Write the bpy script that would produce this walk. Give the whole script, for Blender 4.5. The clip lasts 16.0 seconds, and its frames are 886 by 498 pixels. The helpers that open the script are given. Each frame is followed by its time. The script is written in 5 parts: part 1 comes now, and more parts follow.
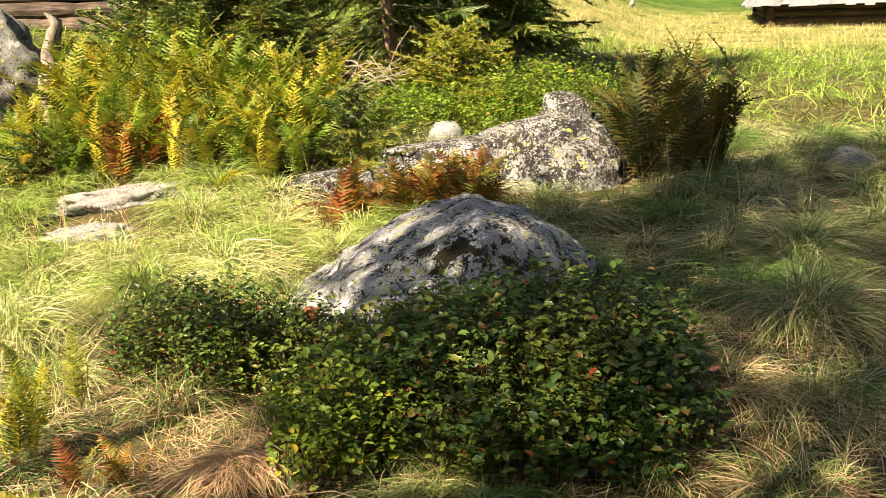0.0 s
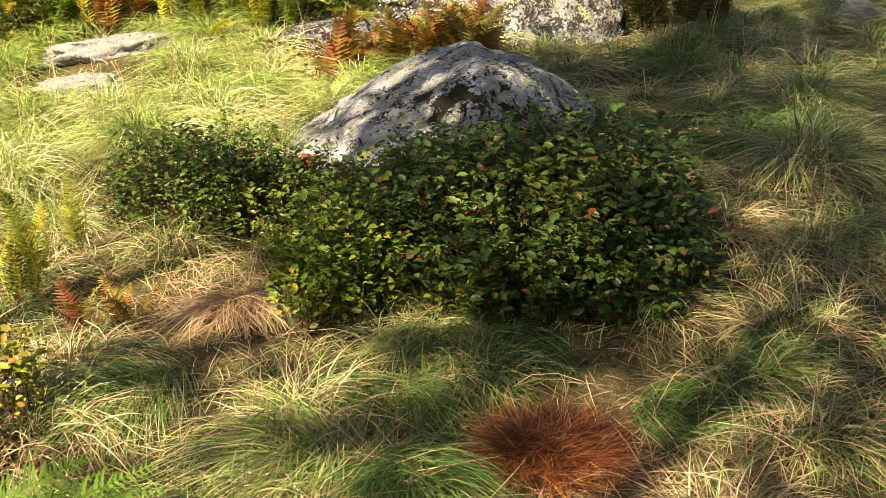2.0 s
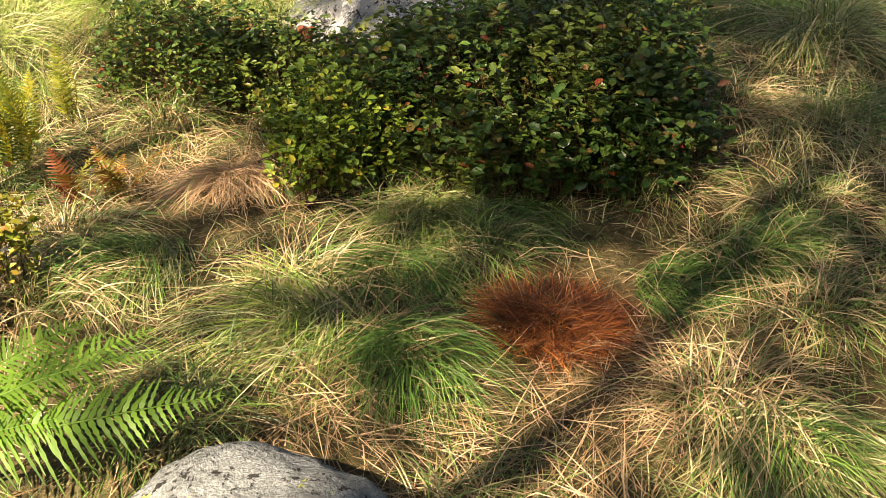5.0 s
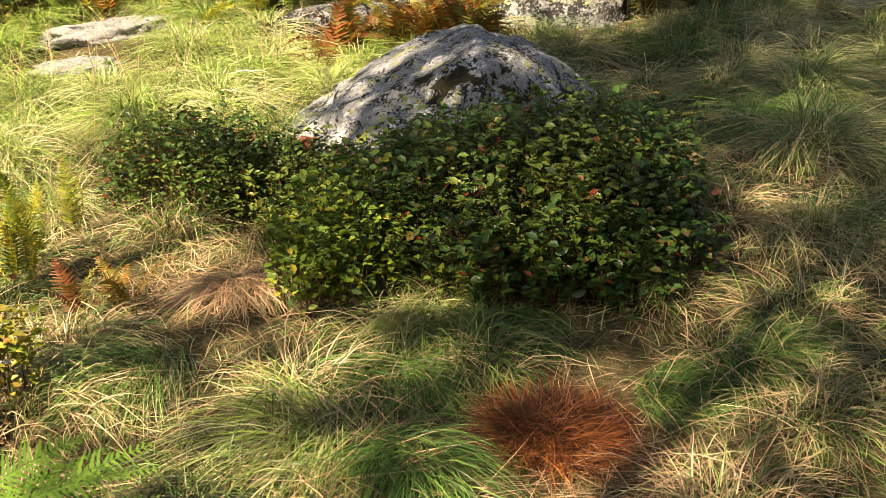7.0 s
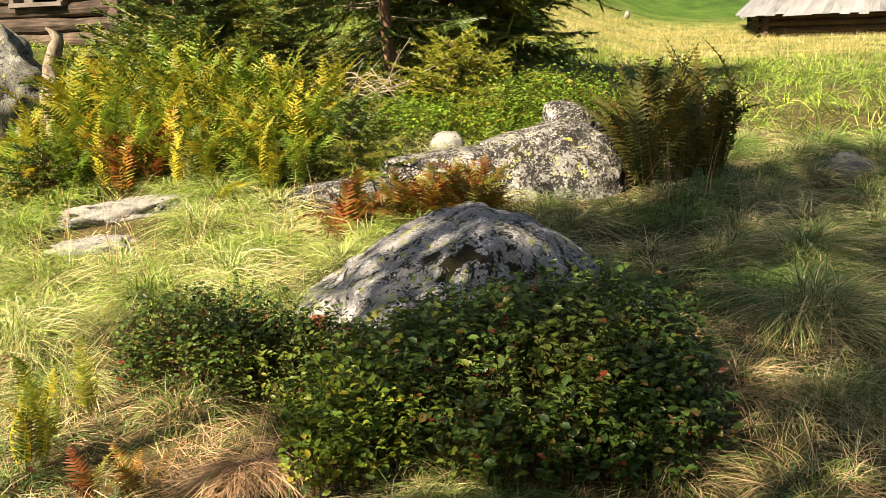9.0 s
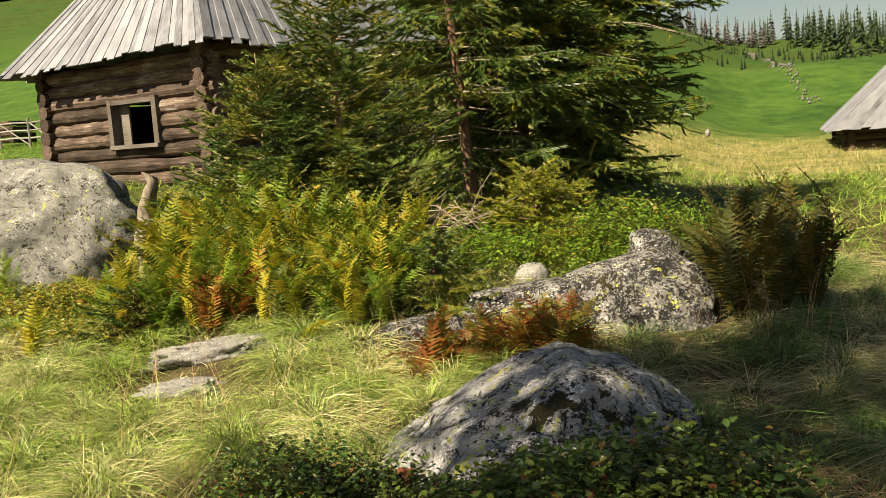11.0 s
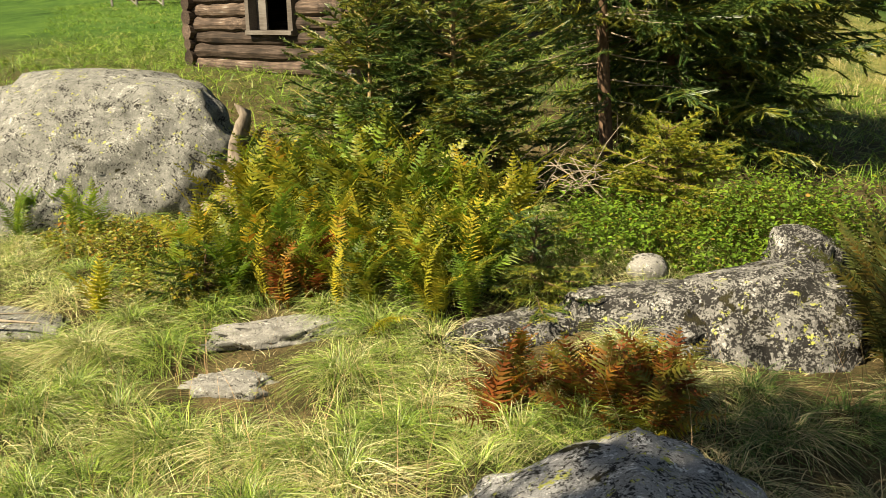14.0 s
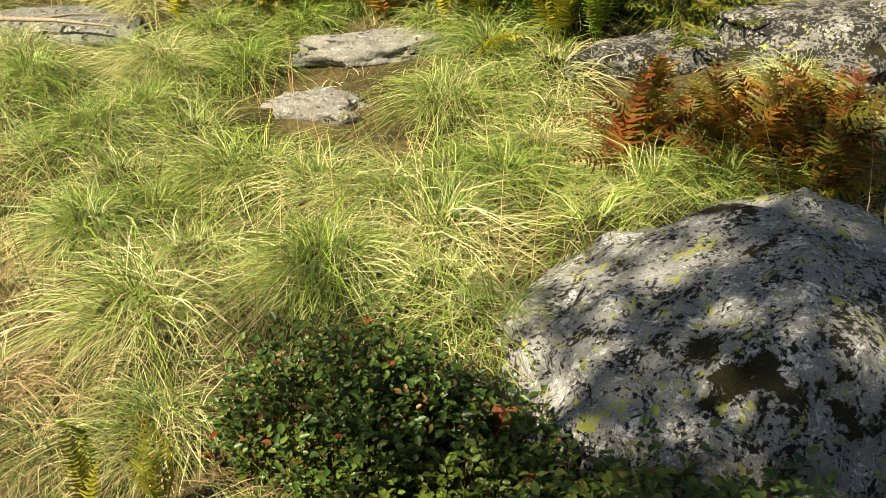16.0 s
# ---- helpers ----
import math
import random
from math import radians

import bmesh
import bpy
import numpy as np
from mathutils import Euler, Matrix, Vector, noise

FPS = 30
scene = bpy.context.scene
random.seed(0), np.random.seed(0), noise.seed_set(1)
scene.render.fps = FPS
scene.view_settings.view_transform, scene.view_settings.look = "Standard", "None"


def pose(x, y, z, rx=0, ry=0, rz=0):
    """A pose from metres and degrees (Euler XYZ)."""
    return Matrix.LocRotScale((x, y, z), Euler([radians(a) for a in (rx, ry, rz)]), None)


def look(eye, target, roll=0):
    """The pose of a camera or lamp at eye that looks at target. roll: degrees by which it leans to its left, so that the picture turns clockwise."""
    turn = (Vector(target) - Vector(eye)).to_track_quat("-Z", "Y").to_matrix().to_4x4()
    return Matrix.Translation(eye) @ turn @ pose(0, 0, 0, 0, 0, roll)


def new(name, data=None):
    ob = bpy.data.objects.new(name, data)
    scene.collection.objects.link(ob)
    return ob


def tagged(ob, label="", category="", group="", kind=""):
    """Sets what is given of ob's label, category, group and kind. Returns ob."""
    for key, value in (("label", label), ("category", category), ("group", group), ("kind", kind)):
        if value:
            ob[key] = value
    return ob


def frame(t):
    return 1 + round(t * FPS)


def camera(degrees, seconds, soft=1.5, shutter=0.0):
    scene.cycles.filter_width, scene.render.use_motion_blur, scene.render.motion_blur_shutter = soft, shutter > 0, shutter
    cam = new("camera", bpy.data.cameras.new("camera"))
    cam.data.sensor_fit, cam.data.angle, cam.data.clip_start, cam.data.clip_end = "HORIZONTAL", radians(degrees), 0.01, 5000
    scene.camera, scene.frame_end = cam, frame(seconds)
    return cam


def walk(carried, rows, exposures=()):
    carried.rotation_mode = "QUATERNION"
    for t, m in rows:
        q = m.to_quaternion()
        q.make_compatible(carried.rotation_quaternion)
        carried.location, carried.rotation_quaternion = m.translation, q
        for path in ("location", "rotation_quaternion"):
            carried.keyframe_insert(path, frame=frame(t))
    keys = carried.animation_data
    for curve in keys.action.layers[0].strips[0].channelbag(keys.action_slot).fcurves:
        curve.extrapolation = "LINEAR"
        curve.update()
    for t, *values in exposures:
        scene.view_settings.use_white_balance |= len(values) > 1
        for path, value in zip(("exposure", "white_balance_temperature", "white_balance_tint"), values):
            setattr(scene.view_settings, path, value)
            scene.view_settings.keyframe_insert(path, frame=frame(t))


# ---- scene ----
cam = camera(50.8, 16.0, soft=0.8)
PATH = [
    (0, (0.432, 0.593, 1.346), (0.226, 2.515, 0.829), -1.7),
    (0.5, (0.428, 0.602, 1.325), (0.222, 2.503, 0.737), -1.8),
    (1, (0.427, 0.587, 1.307), (0.224, 2.455, 0.623), -1.8),
    (1.5, (0.426, 0.59, 1.29), (0.225, 2.43, 0.532), -1.6),
    (2, (0.422, 0.588, 1.276), (0.227, 2.415, 0.485), -1.5),
    (2.5, (0.425, 0.595, 1.258), (0.231, 2.402, 0.424), -1.5),
    (3, (0.416, 0.602, 1.225), (0.229, 2.36, 0.291), -1.2),
    (3.5, (0.413, 0.604, 1.211), (0.23, 2.334, 0.225), -1.2),
    (3.7, (0.411, 0.606, 1.207), (0.229, 2.327, 0.204), -1.1),
    (5.8, (0.41, 0.615, 1.208), (0.225, 2.344, 0.219), -1.0),
    (6, (0.412, 0.614, 1.215), (0.226, 2.36, 0.258), -1.1),
    (6.5, (0.412, 0.609, 1.231), (0.224, 2.394, 0.35), -1.3),
    (7, (0.414, 0.603, 1.244), (0.223, 2.421, 0.432), -1.3),
    (7.5, (0.416, 0.596, 1.263), (0.223, 2.442, 0.517), -1.5),
    (8, (0.413, 0.582, 1.288), (0.222, 2.455, 0.612), -1.6),
    (8.5, (0.411, 0.574, 1.306), (0.221, 2.472, 0.703), -1.7),
    (9, (0.398, 0.564, 1.332), (0.198, 2.492, 0.841), -2.2),
    (9.5, (0.386, 0.546, 1.358), (0.155, 2.493, 0.964), -2.6),
    (10, (0.373, 0.531, 1.372), (0.099, 2.487, 1.062), -3.0),
    (10.2, (0.37, 0.526, 1.379), (0.08, 2.484, 1.094), -3.2),
    (12.3, (0.416, 1.038, 1.791), (-0.126, 2.952, 1.582), -2.5),
    (12.5, (0.482, 1.02, 1.936), (-0.059, 2.923, 1.639), -1.0),
    (13, (0.498, 1.216, 2.004), (-0.093, 3.091, 1.633), 0.5),
    (13.5, (0.459, 1.578, 2.07), (-0.142, 3.428, 1.604), 0.3),
    (14, (0.545, 1.76, 2.049), (-0.136, 3.574, 1.552), -1.1),
    (14.5, (0.613, 1.963, 1.986), (-0.215, 3.65, 1.302), -1.1),
    (15, (0.514, 2.15, 1.937), (-0.362, 3.781, 1.181), -1.0),
    (15.5, (0.345, 2.364, 1.847), (-0.493, 3.913, 0.9), -0.6),
    (16, (0.279, 2.416, 1.809), (-0.537, 3.917, 0.769), -1.5),
]
walk(cam, [(t, look(eye, target, roll)) for t, eye, target, roll in PATH], [(0.0, 2.02, 8300, 12), (8.5, 1.95, 8300, 12), (9.5, 1.62, 8300, 10), (12.3, 1.3, 8200, 7), (14.0, 1.34, 8200, 5), (16.0, 1.36, 8200, 3)])

# ---- sky, sun ----
SUN_EL, SUN_AZ = 44.0, 217.0      # degrees; azimuth clockwise from +y, where the light comes from
world = bpy.data.worlds.new("sky")
scene.world = world
world.use_nodes = True
wn = world.node_tree
sky = wn.nodes.new("ShaderNodeTexSky")
sky.sky_type, sky.sun_disc = "NISHITA", False
sky.sun_elevation, sky.sun_rotation = radians(SUN_EL), radians(SUN_AZ)
wn.nodes["Background"].inputs["Strength"].default_value = 0.034
wn.links.new(sky.outputs[0], wn.nodes["Background"].inputs["Color"])
sun = new("sun", bpy.data.lights.new("sun", "SUN"))
sun.data.energy, sun.data.angle, sun.data.color = 5.0, radians(0.55), (1.0, 0.93, 0.82)
sa, se = radians(SUN_AZ), radians(SUN_EL)
sun.matrix_world = look((0, 0, 30), (-math.sin(sa) * math.cos(se), -math.cos(sa) * math.cos(se), 30 - math.sin(se)))


# ---- materials ----
def nodes(name):
    m = bpy.data.materials.new(name)
    m.use_nodes = True
    t = m.node_tree
    t.nodes.clear()
    return m, t


def nd(t, kind, ins=None, **props):
    n = t.nodes.new("ShaderNode" + kind)
    for k, v in props.items():
        setattr(n, k, v)
    for k, v in (ins or {}).items():
        if hasattr(v, "is_output"):
            t.links.new(v, n.inputs[k])
        else:
            n.inputs[k].default_value = v
    return n


def ramp(t, fac, stops):
    n = nd(t, "ValToRGB", {"Fac": fac})
    e = n.color_ramp.elements
    while len(e) < len(stops):
        e.new(0.5)
    for el, (p, c) in zip(e, stops):
        el.position, el.color = p, (*c, 1) if len(c) == 3 else c
    return n.outputs["Color"]


def noise_at(t, vec, scale, detail=3.0, rough=0.55):
    return nd(t, "TexNoise", {"Vector": vec, "Scale": scale, "Detail": detail, "Roughness": rough}).outputs["Fac"]


def mixc(t, fac, a, b, blend="MIX"):
    n = nd(t, "Mix", {"Factor": fac}, data_type="RGBA", blend_type=blend)
    for k, v in ((6, a), (7, b)):
        if hasattr(v, "is_output"):
            t.links.new(v, n.inputs[k])
        else:
            n.inputs[k].default_value = (*v, 1)
    return n.outputs[2]


def band(t, val, a, b):
    return nd(t, "MapRange", {"Value": val, "From Min": a, "From Max": b}).outputs["Result"]


def math2(t, op, a, b=0.0):
    return nd(t, "Math", {0: a, 1: b}, operation=op).outputs[0]


def place(t):
    return nd(t, "NewGeometry").outputs["Position"]


def finish(t, colour, rough=0.7, bump=None, strength=0.3, dist=0.01, thin=0.0, spec=0.3):
    ins = {"Base Color": colour, "Roughness": rough, "Specular IOR Level": spec}
    if bump is not None:
        ins["Normal"] = nd(t, "Bump", {"Height": bump, "Strength": strength, "Distance": dist}).outputs[0]
    sh = nd(t, "BsdfPrincipled", ins).outputs[0]
    if thin:
        tr = nd(t, "BsdfTranslucent", {"Color": colour}).outputs[0]
        sh = nd(t, "MixShader", {0: thin, 1: sh, 2: tr}).outputs[0]
    nd(t, "OutputMaterial", {"Surface": sh})


def leaf_material(name, stops, patch=None, patch_scale=3.0, thin=0.3, rough=0.5, spec=0.35, patch_band=(0.5, 0.65)):
    """Leaves: a colour for each leaf from a ramp, with drifts of a second colour."""
    m, t = nodes(name)
    g = nd(t, "NewGeometry")
    c = ramp(t, g.outputs["Random Per Island"], stops)
    if patch:
        f = noise_at(t, g.outputs["Position"], patch_scale, 2.0)
        r2 = math2(t, "FRACT", math2(t, "MULTIPLY", g.outputs["Random Per Island"], 17.3))
        f = math2(t, "ADD", f, math2(t, "MULTIPLY", math2(t, "SUBTRACT", r2, 0.5), 0.25))
        c = mixc(t, band(t, f, *patch_band), c, patch)
    c = mixc(t, math2(t, "MULTIPLY", noise_at(t, g.outputs["Position"], 60.0, 2.0), 0.35), c, (0.02, 0.02, 0.01))
    finish(t, c, rough, thin=thin, spec=spec)
    return m


def frond_material(name, stops, thin=0.35):
    """Fern fronds: each one has its own tint, each leaflet strays a little, tips brown off."""
    m, t = nodes(name)
    g = nd(t, "NewGeometry")
    own = nd(t, "ObjectInfo").outputs["Random"]
    f = math2(t, "ADD", math2(t, "MULTIPLY", own, 0.72), math2(t, "MULTIPLY", g.outputs["Random Per Island"], 0.28))
    c = ramp(t, f, stops)
    c = mixc(t, math2(t, "MULTIPLY", band(t, noise_at(t, g.outputs["Position"], 9.0, 3.0), 0.5, 0.75), 0.5), c, (0.17, 0.075, 0.015))
    finish(t, c, 0.5, thin=thin, spec=0.3)
    return m


def grass_material(name, green, straw, bias=0.0, scale=1.6):
    """Blades: green in drifts, straw at the foot and in dead blades."""
    m, t = nodes(name)
    g = nd(t, "NewGeometry")
    r = g.outputs["Random Per Island"]
    along = nd(t, "Attribute", attribute_name="along").outputs["Fac"]
    clump = nd(t, "Attribute", attribute_name="clump").outputs["Fac"]
    big = noise_at(t, g.outputs["Position"], scale, 2.0)
    f = math2(t, "ADD", math2(t, "ADD", math2(t, "MULTIPLY", r, 1.25), -0.22), math2(t, "MULTIPLY", big, 0.9))
    f = math2(t, "ADD", f, math2(t, "MULTIPLY", clump, 0.85))
    f = math2(t, "ADD", f, math2(t, "MULTIPLY", along, -0.25))
    f = band(t, f, 0.72 + bias, 1.5 + bias)
    r2 = math2(t, "FRACT", math2(t, "MULTIPLY", r, 13.1))
    ga = ramp(t, r2, [(0.0, tuple(0.35 * v for v in green)), (0.5, green), (1.0, (green[0] * 2.4, green[1] * 1.9, green[2] * 1.9))])
    r3 = math2(t, "FRACT", math2(t, "MULTIPLY", r, 31.7))
    sa_ = ramp(t, r3, [(0.0, (straw[0] * 0.45, straw[1] * 0.4, straw[2] * 0.35)), (0.5, straw), (1.0, (min(straw[0] * 1.35, 0.8), straw[1] * 1.35, straw[2] * 1.45))])
    finish(t, mixc(t, f, ga, sa_), 0.45, thin=0.22, spec=0.4)
    return m


def rock_material(name, stone, pale=0.5, yellow=0.5, dark=0.5, moss=0.4):
    """Granite with crusts of pale, yellow-green and black lichen, and moss in drifts."""
    m, t = nodes(name)
    p = nd(t, "TexCoord").outputs["Object"]
    wob = nd(t, "TexNoise", {"Vector": p, "Scale": 6.0, "Detail": 3.0}).outputs["Color"]
    q = nd(t, "VectorMath", {0: p, 1: nd(t, "VectorMath", {0: wob, "Scale": 0.08}, operation="SCALE").outputs[0]}, operation="ADD").outputs[0]
    def moved(off):
        return nd(t, "VectorMath", {0: q, 1: off}, operation="ADD").outputs[0]
    fine = noise_at(t, p, 170.0, 3.0, 0.75)
    mid = noise_at(t, q, 13.0, 7.0, 0.72)
    big = noise_at(t, p, 2.2, 4.0)
    crust = noise_at(t, moved((3.1, 1.1, 2.2)), 60.0, 4.0, 0.7)
    c = ramp(t, fine, [(0.25, tuple(0.4 * v for v in stone)), (0.5, stone), (0.75, tuple(min(1.6 * v, 0.85) for v in stone))])
    c = mixc(t, math2(t, "MULTIPLY", band(t, mid, 0.42, 0.6), 0.65), c, tuple(0.5 * v for v in stone))
    pf = math2(t, "ADD", math2(t, "MULTIPLY", crust, 0.5), math2(t, "MULTIPLY", noise_at(t, moved((9.1, 4.4, 0.2)), 8.0, 5.0, 0.7), 0.5))
    c = mixc(t, band(t, pf, 0.64 - 0.16 * pale, 0.69 - 0.16 * pale), c, tuple(min(2.1 * v, 0.7) for v in stone))
    df = math2(t, "ADD", math2(t, "MULTIPLY", noise_at(t, moved((7.1, 3.3, 1.7)), 55.0, 5.0, 0.72), 0.58), math2(t, "MULTIPLY", noise_at(t, moved((1.9, 6.3, 3.7)), 9.0, 5.0, 0.7), 0.42))
    c = mixc(t, band(t, df, 0.63 - 0.17 * dark, 0.66 - 0.17 * dark), c, (0.02, 0.019, 0.018))
    yf = math2(t, "ADD", math2(t, "MULTIPLY", noise_at(t, moved((2.1, 9.3, 4.7)), 34.0, 5.0, 0.7), 0.55), math2(t, "MULTIPLY", noise_at(t, moved((8.8, 0.3, 6.7)), 9.0, 3.0), 0.45))
    c = mixc(t, band(t, yf, 0.64 - 0.14 * yellow, 0.67 - 0.14 * yellow), c, (0.36, 0.38, 0.09))
    mos = noise_at(t, moved((5.1, 1.3, 8.7)), 4.0, 8.0, 0.7)
    mf = band(t, mos, 0.76 - 0.28 * moss, 0.78 - 0.28 * moss)
    c = mixc(t, mf, c, ramp(t, fine, [(0.3, (0.01, 0.009, 0.005)), (0.7, (0.045, 0.04, 0.016))]))
    h = math2(t, "ADD", math2(t, "MULTIPLY", crust, 0.5), math2(t, "ADD", mid, math2(t, "MULTIPLY", mf, 0.4)))
    finish(t, c, 0.85, h, 1.0, 0.02, spec=0.2)
    return m


def wood_material(name, stops, grain=(3.0, 40.0, 40.0), rough=0.75, streak=0.5):
    """Weathered wood with its grain along the piece's own x."""
    m, t = nodes(name)
    p = nd(t, "TexCoord").outputs["Object"]
    rnd = nd(t, "ObjectInfo").outputs["Random"]
    sh = nd(t, "CombineXYZ", {0: math2(t, "MULTIPLY", rnd, 37.0), 1: rnd, 2: math2(t, "MULTIPLY", rnd, 11.0)}).outputs[0]
    q = nd(t, "VectorMath", {0: nd(t, "VectorMath", {0: p, 1: grain}, operation="MULTIPLY").outputs[0], 1: sh}, operation="ADD").outputs[0]
    g = noise_at(t, q, 1.0, 5.0, 0.6)
    b = noise_at(t, nd(t, "VectorMath", {0: p, 1: sh}, operation="ADD").outputs[0], 2.3, 3.0)
    f = math2(t, "ADD", math2(t, "MULTIPLY", g, streak), math2(t, "MULTIPLY", b, 1.0 - streak))
    f = math2(t, "ADD", f, math2(t, "MULTIPLY", math2(t, "SUBTRACT", rnd, 0.5), 0.22))
    c = ramp(t, f, stops)
    finish(t, c, rough, g, 0.6, 0.01, spec=0.2)
    return m


def bark_material(name, a, b, scale=30.0):
    m, t = nodes(name)
    p = nd(t, "TexCoord").outputs["Object"]
    q = nd(t, "VectorMath", {0: p, 1: (1.0, 1.0, 0.3)}, operation="MULTIPLY").outputs[0]
    n = noise_at(t, q, scale, 5.0, 0.65)
    finish(t, ramp(t, n, [(0.3, a), (0.7, b)]), 0.85, n, 0.8, 0.01, spec=0.15)
    return m


def ground_material():
    m, t = nodes("pasture_soil")
    p = place(t)
    sep = nd(t, "SeparateXYZ", {0: p})
    fine = noise_at(t, p, 45.0, 5.0, 0.7)
    mid = noise_at(t, p, 3.0, 4.0)
    near = ramp(t, math2(t, "ADD", math2(t, "MULTIPLY", fine, 0.6), math2(t, "MULTIPLY", mid, 0.4)),
                [(0.3, (0.018, 0.016, 0.008)), (0.48, (0.06, 0.048, 0.022)), (0.62, (0.15, 0.11, 0.055)), (0.75, (0.06, 0.075, 0.02))])
    far1 = noise_at(t, p, 0.13, 5.0, 0.6)
    far2 = noise_at(t, nd(t, "VectorMath", {0: p, 1: (1.0, 0.7, 1.0)}, operation="MULTIPLY").outputs[0], 0.9, 5.0, 0.7)
    far3 = noise_at(t, p, 5.0, 5.0, 0.8)
    ff = math2(t, "ADD", math2(t, "MULTIPLY", far1, 0.35), math2(t, "ADD", math2(t, "MULTIPLY", far2, 0.4), math2(t, "MULTIPLY", far3, 0.25)))
    meadow = ramp(t, ff, [(0.36, (0.014, 0.034, 0.008)), (0.47, (0.036, 0.08, 0.014)), (0.57, (0.064, 0.12, 0.021)), (0.7, (0.12, 0.14, 0.036))])
    gold = math2(t, "MULTIPLY", band(t, sep.outputs[1], 18.0, 24.0), band(t, sep.outputs[1], 52.0, 40.0))
    meadow = mixc(t, math2(t, "MULTIPLY", math2(t, "MULTIPLY", gold, band(t, sep.outputs[0], -14.0, 2.0)), band(t, far2, 0.35, 0.6)), meadow, (0.24, 0.21, 0.07))
    c = mixc(t, band(t, sep.outputs[1], 13.0, 24.0), near, meadow)
    scrub = math2(t, "MULTIPLY", band(t, math2(t, "ADD", far2, math2(t, "MULTIPLY", far1, 0.5)), 0.66, 0.8), band(t, sep.outputs[1], 75.0, 105.0))
    c = mixc(t, scrub, c, (0.035, 0.055, 0.012))
    finish(t, c, 0.9, math2(t, "ADD", fine, far3), 0.6, 0.03, spec=0.1)
    return m


M_GROUND = ground_material()
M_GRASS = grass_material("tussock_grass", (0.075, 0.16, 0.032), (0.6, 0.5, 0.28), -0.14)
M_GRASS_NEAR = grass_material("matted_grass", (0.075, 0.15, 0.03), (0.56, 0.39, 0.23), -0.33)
# paler copy of the tussock colours, with sunlight painted into the blades
M_GRASS_LIT = grass_material("grass_sunlit_tone", (0.14, 0.235, 0.038), (0.7, 0.6, 0.33), -0.15)
M_STRAW = grass_material("dead_straw", (0.15, 0.12, 0.05), (0.54, 0.355, 0.21), -0.5)
M_RUST = leaf_material("rust_moss", [(0.0, (0.05, 0.011, 0.004)), (0.5, (0.17, 0.04, 0.01)), (1.0, (0.4, 0.14, 0.035))], thin=0.15)
M_MEADOW = grass_material("meadow_grass", (0.12, 0.23, 0.028), (0.5, 0.44, 0.16), 0.35, 0.35)
M_HAY = grass_material("tall_hay", (0.2, 0.23, 0.06), (0.52, 0.43, 0.23), -0.35, 0.4)
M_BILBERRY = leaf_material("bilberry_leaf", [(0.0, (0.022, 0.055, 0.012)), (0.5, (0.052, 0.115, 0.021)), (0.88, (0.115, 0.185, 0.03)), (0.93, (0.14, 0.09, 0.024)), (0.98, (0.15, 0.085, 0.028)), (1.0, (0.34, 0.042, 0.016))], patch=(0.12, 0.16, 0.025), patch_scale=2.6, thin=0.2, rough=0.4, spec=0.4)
# lighter yellow-green bilberry leaf: sun on the bush's left put into the colour
M_BILB_LIT = leaf_material("bilberry_leaf_sunlit", [(0.0, (0.07, 0.13, 0.02)), (0.5, (0.15, 0.24, 0.03)), (0.9, (0.3, 0.36, 0.04)), (1.0, (0.4, 0.3, 0.04))], thin=0.32, rough=0.42)
M_BILB_BRIGHT = leaf_material("bilberry_bank_leaf", [(0.0, (0.07, 0.14, 0.018)), (0.6, (0.145, 0.26, 0.03)), (0.95, (0.22, 0.37, 0.035)), (1.0, (0.36, 0.22, 0.04))], patch=(0.22, 0.26, 0.03), patch_scale=2.2, thin=0.35, rough=0.45, spec=0.2, patch_band=(0.58, 0.75))
M_HERB = leaf_material("autumn_herb_leaf", [(0.0, (0.14, 0.19, 0.022)), (0.5, (0.28, 0.3, 0.035)), (0.85, (0.4, 0.32, 0.05)), (1.0, (0.32, 0.11, 0.025))], thin=0.3)
M_FERN = leaf_material("fern_green", [(0.0, (0.08, 0.17, 0.02)), (1.0, (0.17, 0.32, 0.035))], thin=0.4)
M_FERN_YEL = frond_material("fern_yellowing", [(0.0, (0.04, 0.08, 0.014)), (0.35, (0.13, 0.17, 0.02)), (0.68, (0.3, 0.29, 0.03)), (0.88, (0.46, 0.37, 0.036)), (1.0, (0.36, 0.14, 0.02))])
M_FERN_LIME = frond_material("fern_lime", [(0.0, (0.07, 0.15, 0.018)), (0.6, (0.18, 0.28, 0.03)), (1.0, (0.32, 0.36, 0.04))])
M_FERN_GOLD = frond_material("fern_gold", [(0.0, (0.22, 0.25, 0.025)), (0.6, (0.4, 0.37, 0.035)), (1.0, (0.5, 0.37, 0.04))], 0.4)
M_FERN_RED = frond_material("fern_rust", [(0.0, (0.08, 0.025, 0.01)), (0.3, (0.2, 0.052, 0.014)), (0.5, (0.12, 0.13, 0.02)), (0.72, (0.16, 0.14, 0.02)), (0.86, (0.26, 0.085, 0.014)), (1.0, (0.42, 0.26, 0.026))], 0.3)
# darker fern colours: the shade beside the outcrop is painted into the fronds
M_FERN_SHADED = frond_material("fern_shaded_tone", [(0.0, (0.03, 0.045, 0.012)), (0.6, (0.075, 0.085, 0.018)), (1.0, (0.16, 0.1, 0.02))], 0.25)
M_NEEDLE = leaf_material("spruce_needles", [(0.0, (0.03, 0.07, 0.018)), (0.6, (0.08, 0.15, 0.032)), (1.0, (0.18, 0.25, 0.045))], patch=(0.27, 0.26, 0.035), patch_scale=1.8, thin=0.15, rough=0.4)
